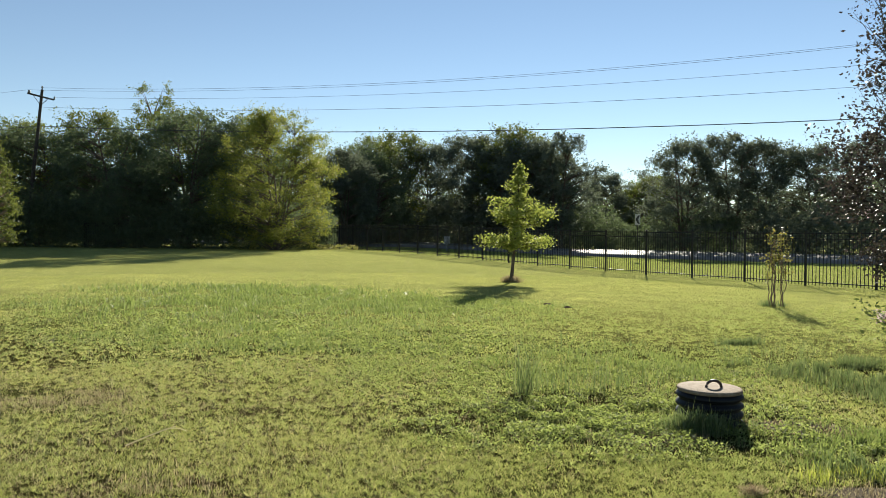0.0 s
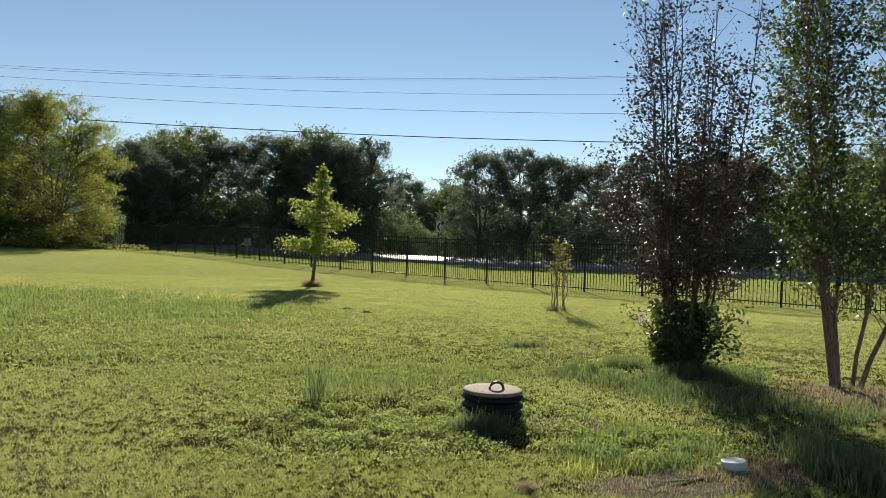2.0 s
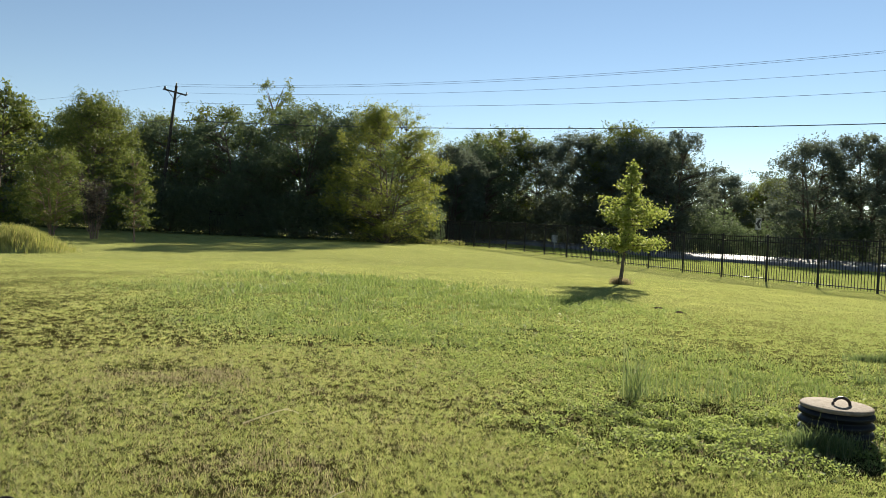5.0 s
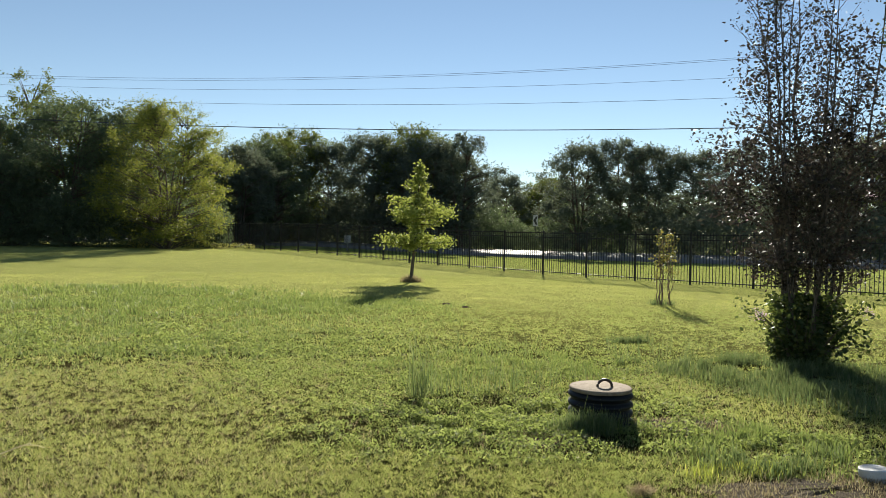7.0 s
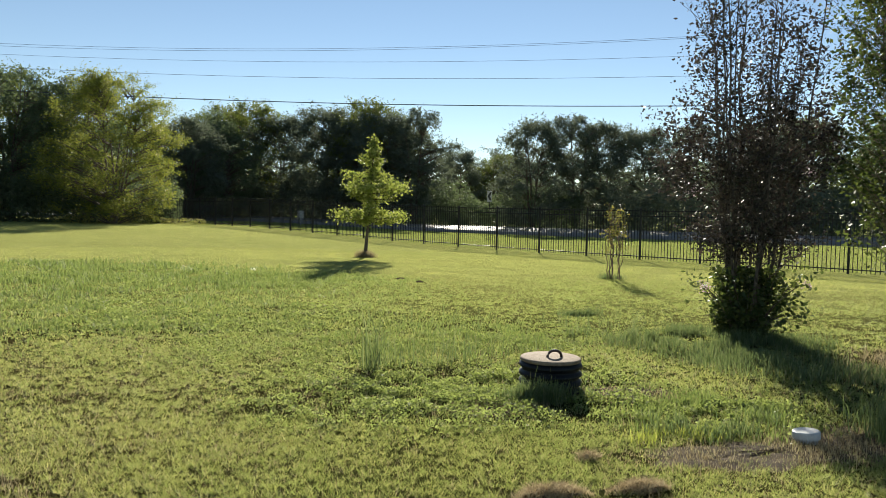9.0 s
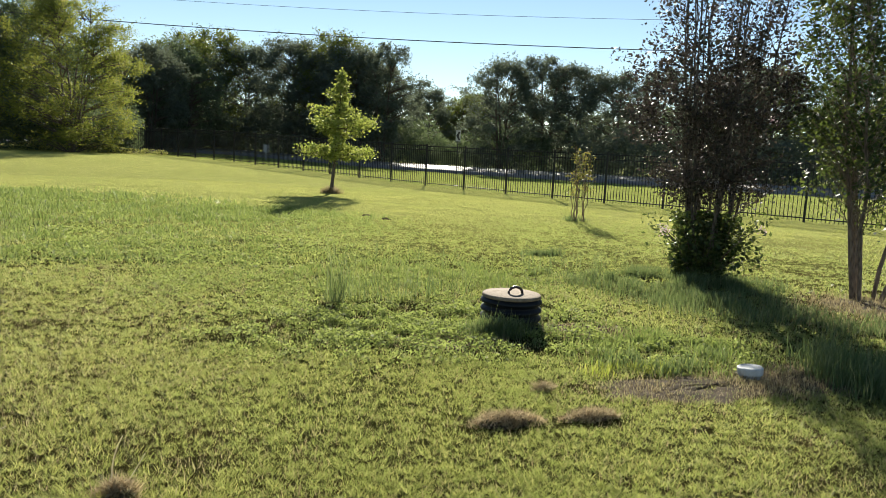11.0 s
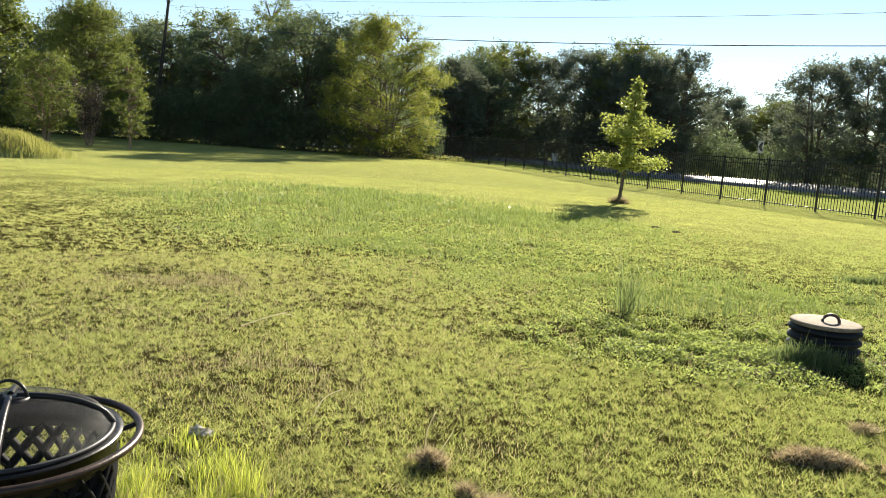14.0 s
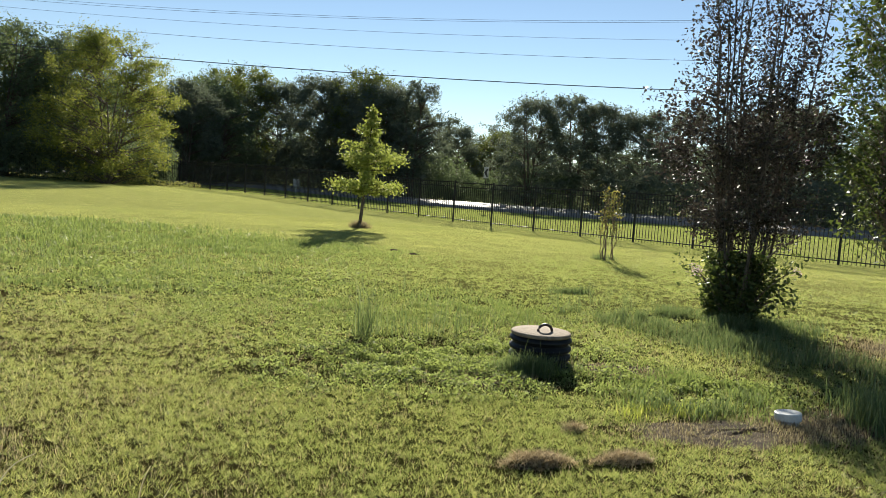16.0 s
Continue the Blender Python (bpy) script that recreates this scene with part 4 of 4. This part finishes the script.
def make_tree(name, x, y, h, crown_r, crown_base, clusters, per, leaf, trunk_r, mat, seed, label, stems=1, profile=round_profile, spread=0.35, cluster_r=0.9, category="tree", bark_mat=None, z=None, group="", lean=0.0, turn=0.0):
    """A trunk with limbs that bear clusters of small leaves."""
    rng = np.random.default_rng(seed)
    tree = thing(name, x, y, z, turn, label=label, category=category, group=group)
    lines, stem_pts = [], []
    for s in range(stems):
        a, out = rng.uniform(0, 2 * math.pi), (spread * crown_r * rng.uniform(0.4, 1) if stems > 1 else 0.1 * crown_r)
        tip = np.array([math.cos(a) * out + lean * h, math.sin(a) * out, h * rng.uniform(0.78, 0.92)])
        p = bend((0.12 * math.cos(a) * (stems > 1), 0.12 * math.sin(a) * (stems > 1), -0.15), tip, (-0.2 * tip[0] + rng.normal() * 0.04 * h, -0.2 * tip[1] + rng.normal() * 0.04 * h, 0), 10)
        r = trunk_r / math.sqrt(stems) ** 0.8
        lines.append((p, np.linspace(r, r * 0.16, 10) + np.array([0.35 * r] + [0] * 9)))
        stem_pts.append(p)
    allp = np.concatenate(stem_pts)
    cents = []
    for c in range(clusters):
        f = rng.uniform(0, 1) ** 0.9
        a = rng.uniform(0, 2 * math.pi)
        rad = crown_r * profile(f) * (0.35 + 0.65 * math.sqrt(rng.uniform(0, 1))) * rng.uniform(0.75, 1.12)
        cents.append((math.cos(a) * rad + lean * h * f, math.sin(a) * rad, crown_base + f * (h - crown_base) * rng.uniform(0.94, 1.02)))
    cents = np.array(cents)
    pos = []
    for c in cents:
        cost = np.linalg.norm(allp - c, axis=1) + 1.5 * np.maximum(0, allp[:, 2] - c[2] + 0.25 * np.hypot(c[0], c[1]))
        b = allp[np.argmin(cost)]
        ln = np.linalg.norm(c - b)
        lines.append((bend(b, c, (0, 0, 0.10 * ln), 5), np.linspace(0.03 + trunk_r * 0.16 * min(1, ln / crown_r), 0.008, 5)))
        k = int(per * rng.uniform(0.6, 1.4))
        # leaves sit in sprays along short twigs
        tw = max(3, k // 14)
        tips = c + rng.normal(size=(tw, 3)) * np.array([1, 1, 0.7]) * cluster_r * 0.62
        which = rng.integers(0, tw, k)
        along = rng.uniform(0.25, 1.1, (k, 1))
        pos.append(c + (tips[which] - c) * along + rng.normal(size=(k, 3)) * cluster_r * 0.13)
        for t in tips[: max(2, tw // 3)]:
            lines.append((np.stack([c, (c + t) / 2 + rng.normal(size=3) * 0.05 * cluster_r, t]), np.array([0.009, 0.006, 0.003]) * max(0.5, cluster_r)))
    pos = np.concatenate(pos)
    pos = pos[pos[:, 2] > 0.05]
    tube_part("trunk", lines, bark_mat or M_BARK, tree, "", 6)
    v, f = leaves(pos, leaf, rng)
    child(new("crown", mesh_from("crown", v, f, mat)), tree)
    return tree


# the young tree on the lawn
def build_young_tree():
    rng = np.random.default_rng(31)
    tree = thing("young_tree", 2.44, 25.76, None, label="slim young shade tree with bright yellow-green leaves", category="tree")
    H = 4.2
    trunk = bend((0, 0, -0.1), (0.28, 0, H), (0.05, 0.02, 0), 12)
    lines, pos = [(trunk, np.linspace(0.075, 0.012, 12) + np.array([0.04] + [0] * 11))], []
    # boughs in tiers: height, reach, count
    for z, reach, n in ((1.2, 1.2, 5), (1.34, 1.75, 7), (1.5, 1.35, 5), (1.75, 0.45, 3), (2.05, 0.7, 4), (2.25, 1.45, 5), (2.45, 1.2, 5), (2.75, 0.95, 4), (3.05, 0.5, 4), (3.3, 0.55, 4), (3.6, 0.34, 4), (3.85, 0.26, 4), (4.05, 0.15, 3)):
        for k in range(n):
            a = 2 * math.pi * (k + rng.uniform(-0.3, 0.3)) / n + z * 3
            r = reach * rng.uniform(0.4, 1.12)
            b = trunk[int(np.argmin(np.abs(trunk[:, 2] - z)))]
            b = np.array([b[0], b[1], z])
            tip = b + np.array([math.cos(a) * r, math.sin(a) * r, 0.16 * r + rng.normal() * 0.07])
            line = bend(b, tip, (0, 0, -0.05 * r), 6)
            lines.append((line, np.linspace(0.022, 0.005, 6)))
            m = int(26 + 140 * r)
            t = rng.uniform(0.18, 1.05, m) ** 0.75
            p = b + (tip - b) * t[:, None]
            p += rng.normal(size=(m, 3)) * np.array([0.12, 0.12, 0.09]) * (0.5 + 0.5 * r)
            pos.append(p)
    t = rng.uniform(1.4, H + 0.05, 380)
    pos.append(np.stack([np.interp(t, trunk[:, 2], trunk[:, 0]), np.zeros(380), t], 1) + rng.normal(size=(380, 3)) * 0.12)
    tube_part("trunk", lines, M_BARK, tree, "", 6)
    v, f = leaves(np.concatenate(pos), 0.112, rng, 0.35, 0.55)
    child(new("crown", mesh_from("crown", v, f, M_LEAF_YOUNG)), tree)


build_young_tree()


def make_myrtle(name, x, y, h, stems, spread, leaf_from, twigs, per, leaf, mat, seed, label, bark_mat, radius=0.03, skirt=0, flowers=0, bare_top=0.0, z=None, top_spread=1.0, fall=1.1, foot_r=0.16, boughs=0):
    """A many-stemmed vase-shaped shrub; leaves along its twigs, seed heads at its tips."""
    rng = np.random.default_rng(seed)
    ob = thing(name, x, y, z, label=label, category="shrub")
    lines, pos, seeds, bloom = [], [], [], []
    for s in range(stems):
        a = 2 * math.pi * (s + rng.uniform(-0.35, 0.35)) / stems
        out, hh = spread * rng.uniform(0.25, 1.0), h * rng.uniform(0.72, 1.0)
        foot = np.array([math.cos(a) * foot_r, math.sin(a) * foot_r, -0.1])
        tip = np.array([math.cos(a) * out * top_spread, math.sin(a) * out * top_spread, hh])
        p = bend(foot, tip, (math.cos(a) * out * 0.12 + rng.normal() * 0.08, math.sin(a) * out * 0.12 + rng.normal() * 0.08, 0), 12)
        p[1:-1] += rng.normal(size=(10, 3)) * 0.025
        r = radius * rng.uniform(0.7, 1.2)
        lines.append((p, np.linspace(r, 0.004, 12)))
        for k in range(twigs):
            f = rng.uniform(leaf_from, 0.99)
            i = f * 11
            b = p[int(i)] + (p[min(11, int(i) + 1)] - p[int(i)]) * (i - int(i))
            b2 = rng.uniform(0, 2 * math.pi)
            ln = rng.uniform(0.25, 0.8) * (1.5 - fall * f) * spread * 0.95
            e = b + np.array([math.cos(b2) * ln * 0.62, math.sin(b2) * ln * 0.62, ln * rng.uniform(0.25, 1.0)])
            q = bend(b, e, (0, 0, 0.05 * ln), 5)
            lines.append((q, np.linspace(0.006, 0.002, 5)))
            full = 1 - bare_top * smooth((b[2] / h - 0.5) / 0.4)
            m = int(per * 3.2 * rng.uniform(0.0, 1.0) ** 2.4 * float(full))
            if m:
                t = rng.uniform(0.35, 1.1, (m, 1))
                pos.append(b + (e - b) * t + rng.normal(size=(m, 3)) * 0.075)
            if rng.uniform() < 0.35 + 0.4 * (b[2] > 0.65 * h):
                seeds.append(e + rng.normal(size=(14, 3)) * np.array([0.04, 0.04, 0.07]))
    for k in range(boughs):
        a, z0, reach = rng.uniform(0, 2 * math.pi), rng.uniform(1.2, 2.8), rng.uniform(0.75, 1.0)
        reach *= 0.75 + 0.75 * min(1.0, (z0 - 1.2) / 1.0)
        b = np.array([math.cos(a) * 0.13 * (1 + z0), math.sin(a) * 0.13 * (1 + z0), z0])
        e = np.array([math.cos(a) * reach, math.sin(a) * reach, z0 + rng.uniform(0.0, 0.75)])
        lines.append((bend(b, e, (0, 0, 0.16), 6), np.linspace(0.011, 0.003, 6)))
        for j in range(5):
            c = b + (e - b) * rng.uniform(0.45, 1.0) + np.array([0, 0, 0.12])
            w = c + rng.normal(size=3) * np.array([0.2, 0.2, 0.16])
            lines.append((np.stack([c, (c + w) / 2 + rng.normal(size=3) * 0.02, w]), [0.004, 0.003, 0.002]))
            pos.append(c + (w - c) * rng.uniform(0.2, 1.15, (34, 1)) + rng.normal(size=(34, 3)) * 0.07)
    if skirt:
        a, q = rng.uniform(0, 2 * np.pi, skirt), rng.uniform(0.1, 1, skirt) ** 0.6
        zz = 0.03 + 0.95 * rng.uniform(0, 1, skirt) ** 1.3
        rr = 0.44 * q * (0.62 + 0.38 * np.sin(np.clip(zz, 0, 1.2) * 2.5) + 0.22 * np.sin(3 * a + zz * 5))
        base = [np.stack([np.cos(a) * rr, np.sin(a) * rr, zz], 1)]
        for k in range(26):
            b = rng.uniform(0, 2 * math.pi)
            lines.append((bend((0.1 * math.cos(b), 0.1 * math.sin(b), 0), (0.66 * math.cos(b), 0.66 * math.sin(b), rng.uniform(0.3, 0.85)), (0, 0, 0.2), 5), np.linspace(0.009, 0.003, 5)))
            e = np.array([0.66 * math.cos(b), 0.66 * math.sin(b), lines[-1][0][-1][2]])
            base.append(e * rng.uniform(0.7, 1.22, (24, 1)) + rng.normal(size=(24, 3)) * 0.075)
        v, f = leaves(np.concatenate(base), leaf * 1.25, rng, 0.25, 0.55)
        child(new("basal_foliage", mesh_from("basal_foliage", v, f, M_LEAF_MYRTLE_GREEN)), ob, "dense dark green shoots round the foot")
    tube_part("woody_frame", lines, bark_mat, ob, "", 5)
    v, f = leaves(np.concatenate(pos), leaf, rng, 0.25, 0.55)
    child(new("foliage", mesh_from("foliage", v, f, mat)), ob)
    if seeds:
        v, f = leaves(np.concatenate(seeds), 0.022, rng, 0, 0.9)
        tagged(child(new("seed_spray", mesh_from("seed_spray", v, f, M_BARK)), ob, "small brown seed heads"), kind="stuff")
    for k in range(flowers):
        b, rr = rng.uniform(0, 2 * math.pi), rng.uniform(0.75, 0.95) if k < 3 else rng.uniform(0.7, 1.0) * spread * 0.7
        c = np.array([math.cos(b) * rr, math.sin(b) * rr, rng.uniform(0.25, 0.45) * h if k > 2 else 0.75])
        lines_f = [(bend((c[0] * 0.55, c[1] * 0.55, c[2] - 0.22), c, (0, 0, 0.06), 4), np.linspace(0.006, 0.003, 4))]
        v, f = leaves(c + rng.normal(size=(50, 3)) * 0.035, 0.028, rng, 0, 0.8)
        fl = child(new("flower_head", mesh_from("flower_head", v, f, M_FLOWER)), ob, "pale pink flower head")
        tagged(fl, kind="stuff")
        tube_part("flower_stem", lines_f, bark_mat, fl, "", 4)
    return ob


make_myrtle("crape_myrtle", 6.15, 9.0, 5.8, 16, 1.6, 0.2, 29, 28, 0.058, M_LEAF_MYRTLE, 41, "tall vase-shaped crape myrtle with dark reddish leaves", M_BARK, 0.028, 6500, 5, 0.75, top_spread=0.62, fall=1.0, boughs=34)
make_myrtle("crape_myrtle", 7.58, 7.52, 6.0, 5, 1.45, 0.16, 150, 30, 0.062, M_LEAF_MYRTLE_GREEN, 42, "tall green crape myrtle with bare tan trunks", M_BARK_TAN, 0.036, 0, 1, 0.1, fall=0.7, foot_r=0.13)
make_myrtle("sapling", 8.25, 17.75, 2.1, 9, 0.26, 0.45, 9, 9, 0.06, M_LEAF_AUTUMN, 43, "thin upright sapling with orange-green leaves", M_BARK_PALE, 0.016)

# ---- woods ----
WOODS = "woodland trees behind the lawn"
make_tree("yellow_tree", -12.5, 54.0, 10.2, 4.7, 0.7, 250, 230, 0.125, 0.2, M_LEAF_YELLOW, 51, "broad many-stemmed tree with yellow-green leaves", stems=6, spread=0.55, cluster_r=0.8)
dark_a = make_tree("woodland_tree", -20.5, 58.5, 10.8, 4.4, 0.4, 150, 190, 0.20, 0.26, M_LEAF_DARK, 52, "dark green dense woodland tree in shade", stems=3, group=WOODS, cluster_r=1.05)
dark_b = make_tree("woodland_tree", -27.5, 60.0, 10.4, 4.6, 0.3, 150, 190, 0.20, 0.28, M_LEAF_DARK, 53, "dark green dense woodland tree in shade", stems=2, group=WOODS, cluster_r=1.1)
mid_a = make_tree("woodland_tree", -24.0, 66.0, 12.0, 4.6, 1.0, 150, 190, 0.20, 0.28, M_LEAF_MID, 54, "green woodland tree with sunlit upper leaves", stems=3, group=WOODS, cluster_r=1.1)
mid_b = make_tree("woodland_tree", 8.0, 84.0, 14.0, 5.2, 1.0, 160, 200, 0.22, 0.3, M_LEAF_MID, 55, "green woodland tree with sunlit upper leaves", stems=3, group=WOODS, cluster_r=1.2)
# these two kinds have haze painted into their leaf colour
hazed_a = make_tree("woodland_tree", -2.0, 89.0, 12.2, 4.8, 0.6, 150, 190, 0.22, 0.28, M_LEAF_HAZED, 57, "grey-green dense woodland tree beyond the road, colour paled for haze", stems=3, group=WOODS, cluster_r=1.15)
lacy = make_tree("woodland_tree", 12.6, 77.5, 12.4, 4.2, 2.6, 85, 190, 0.21, 0.28, M_LEAF_HAZED, 58, "open-crowned grey-green tree beyond the road, colour paled for haze", stems=2, group=WOODS, cluster_r=0.85, spread=0.5)
tall = make_tree("tall_tree", -28.2, 70.5, 15.6, 2.9, 4.0, 70, 120, 0.2, 0.3, M_LEAF_MID, 56, "tall open-crowned tree rising above the woods", stems=1, cluster_r=0.85)
rng = np.random.default_rng(77)


def more(kind, x, y, s, turn):
    copy_thing(kind, pose(x, y, gz1(x, y) - 0.05, 0, 0, turn)).scale = (s, s, s)


# left wood edge, then the far side of the road from left to right
for kind, x, y, s, turn in ((dark_b, -36.5, 65.5, 1.05, 70), (dark_a, -42.5, 63.5, 1.08, 120), (dark_a, -16.5, 60.5, 0.98, 200), (mid_a, -33.0, 68, 1.02, 40), (mid_a, -40, 68, 0.95, 90), (mid_a, -18.5, 68, 0.95, 160), (mid_b, -47, 66, 0.8, 10),
                             (dark_b, -48, 58, 1.0, 20), (dark_a, -54, 56, 1.1, 230), (mid_b, -56, 64, 0.85, 280), (dark_a, -30.5, 61.5, 0.7, 10), (dark_b, -24.0, 56.5, 0.66, 130), (dark_a, -39.5, 60.0, 0.62, 40),
                             (hazed_a, -10.4, 76, 0.82, 260), (dark_b, -12.5, 80, 0.95, 10), (dark_a, -7.5, 82, 0.95, 75), (dark_b, -15.5, 74, 0.9, 140), (mid_b, -5.5, 90, 0.98, 30), (dark_a, -10.5, 88, 1.1, 300), (mid_b, -9.5, 96, 1.0, 50), (hazed_a, 3.2, 86, 1.08, 20), (hazed_a, 5.5, 84, 0.92, 210), (hazed_a, 9.3, 80, 1.0, 140),
                             (mid_a, 10.5, 86, 1.0, 200), (lacy, 7.5, 82, 0.98, 15), (hazed_a, 13.0, 83, 0.9, 310), (hazed_a, 22.0, 98, 0.84, 10), (mid_a, 27.5, 99, 0.84, 60), (hazed_a, 33, 102, 0.8, 200), (mid_b, 30.0, 104, 0.74, 90),
                             (hazed_a, 24.0, 72, 0.93, 80), (lacy, 28.0, 70.5, 0.95, 170), (hazed_a, 31.0, 70, 0.9, 250), (hazed_a, 34.5, 68, 0.86, 320), (lacy, 38.5, 66, 0.88, 30), (hazed_a, 43.5, 63, 0.87, 210), (hazed_a, 47.5, 61, 0.91, 100),
                             (mid_a, 50, 66, 1.0, 0), (dark_a, 53.0, 56, 1.05, 60), (dark_b, 57, 52, 1.05, 330), (dark_a, 64, 48, 1.1, 20), (dark_b, 70, 43, 1.1, 150), (mid_a, 60, 56, 1.1, 110), (dark_a, 78, 38, 1.1, 220), (dark_b, 86, 30, 1.1, 20)):
    more(kind, x, y, s, turn)


def undergrowth(name, pts, height, depth, per_m, leaf, mat, label, seed):
    """A bank of leafy undergrowth along a line."""
    rng = np.random.default_rng(seed)
    pos = []
    for (ax, ay), (bx, by) in zip(pts, pts[1:]):
        n = int(per_m * math.hypot(bx - ax, by - ay))
        t, dd = rng.uniform(0, 1, n), rng.uniform(-0.5, 0.5, n) * depth
        x, y = ax + (bx - ax) * t, ay + (by - ay) * t + dd
        top = height * (0.45 + 0.75 * lumps(x, y, 2.6, seed)) * (0.8 + 0.4 * lumps(x, y, 0.9, seed + 1))
        pos.append(np.stack([x, y, gz(x, y) + top * rng.uniform(0, 1, n) ** 0.85], 1))
    v, f = leaves(np.concatenate(pos), leaf, rng, 0.2, 0.6)
    stuff(name, v, f, mat, label, "undergrowth")


undergrowth("wood_edge_undergrowth", [(-62, 53), (-48, 55), (-30, 56.5), (-20, 56.0), (-14, 56.5), (-9, 60)], 4.6, 4.5, 1500, 0.17, M_LEAF_DARK, "dark shaded undergrowth filling the wood edge", 61)
undergrowth("roadside_undergrowth", [(-70, 102), (-25, 94), (-5, 87), (8, 80.5), (14, 77)], 5.2, 4.5, 520, 0.26, M_LEAF_HAZED, "dark shaded undergrowth beyond the road, leaf colour paled for haze", 63)
undergrowth("roadside_scrub", [(13, 81), (20, 77), (28, 69)], 4.6, 4.0, 1200, 0.20, M_LEAF_DARK, "low dull scrub in a gap between roadside trees", 64)
undergrowth("roadside_undergrowth", [(29, 66), (36, 59), (52, 46), (70, 31), (92, 12)], 5.2, 4.5, 520, 0.26, M_LEAF_HAZED, "dark shaded undergrowth beyond the road, leaf colour paled for haze", 66)
undergrowth("far_woods", [(-140, 100), (-60, 112), (0, 112), (22, 108), (60, 88), (100, 60), (130, 20)], 8.5, 10, 260, 0.7, M_LEAF_DARK, "distant dark woods closing the view", 65)
undergrowth("fence_line_weeds", [(-16, 53.2), (-9.5, 57.0), (-6.5, 55.5)], 0.6, 1.2, 130, 0.13, M_HAY, "dry yellow weeds along the fence foot", 67)

# left side: shrubs, a small tree and a grassy mound
make_myrtle("shrub", -26.3, 38.6, 3.6, 12, 0.9, 0.3, 22, 12, 0.10, M_LEAF_MYRTLE, 71, "reddish-brown upright shrub at the lawn edge", M_BARK_PALE, 0.03)
make_tree("shrub", -30.0, 40.0, 5.2, 2.0, 0.8, 120, 150, 0.10, 0.1, M_LEAF_MID, 72, "rounded grey-green shrub with bare lower stems", stems=7, spread=0.7, cluster_r=0.55, category="shrub", bark_mat=M_BARK_PALE)
make_tree("small_tree", -22.9, 37.2, 4.9, 0.95, 0.8, 60, 110, 0.095, 0.06, M_LEAF_MID, 73, "small slender tree with thin pale trunk", cluster_r=0.42, bark_mat=M_BARK_PALE)
make_tree("green_tree", -33.5, 49.0, 9.8, 3.4, 1.0, 190, 210, 0.14, 0.2, M_LEAF_MID, 74, "green tree standing before the dark woods", stems=3, cluster_r=0.85)
make_tree("woodland_tree", -40.0, 47.0, 10.0, 3.8, 0.6, 90, 130, 0.24, 0.24, M_LEAF_MID, 75, "green woodland tree with sunlit upper leaves", stems=3, cluster_r=1.0, group=WOODS)


def build_mound():
    cx, cy, rx, ry, h = -22.9, 27.2, 3.2, 2.0, 0.72
    bm = bmesh.new()
    bmesh.ops.create_grid(bm, x_segments=36, y_segments=28, size=1)
    for v in bm.verts:
        q = min(1.0, math.hypot(v.co.x, v.co.y))
        x, y = cx + v.co.x * rx, cy + v.co.y * ry
        v.co = Vector((x, y, gz1(x, y) - 0.05 + h * (1 - q * q) * (0.8 + 0.4 * float(lumps(x, y, 0.9, 13)))))
    me = bpy.data.meshes.new("mound")
    bm.to_mesh(me)
    bm.free()
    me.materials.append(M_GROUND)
    tagged(new("mound", me), "low earth mound overgrown with long dry grass", "mound", kind="structure")
    px, py = blob_points(12000, cx, cy, rx * 0.9, ry * 0.9, RNG)
    q = np.clip(np.hypot((px - cx) / rx, (py - cy) / ry), 0, 1)
    v, f = blades(px, py, 0.36, 0.018, RNG, 0.97, gz(px, py) - 0.05 + h * (1 - q * q) * (0.8 + 0.4 * lumps(px, py, 0.9, 13)))
    stuff("mound_grass", v, f, M_HAY, "long yellow dry grass covering the earth mound", "grass")


build_mound()
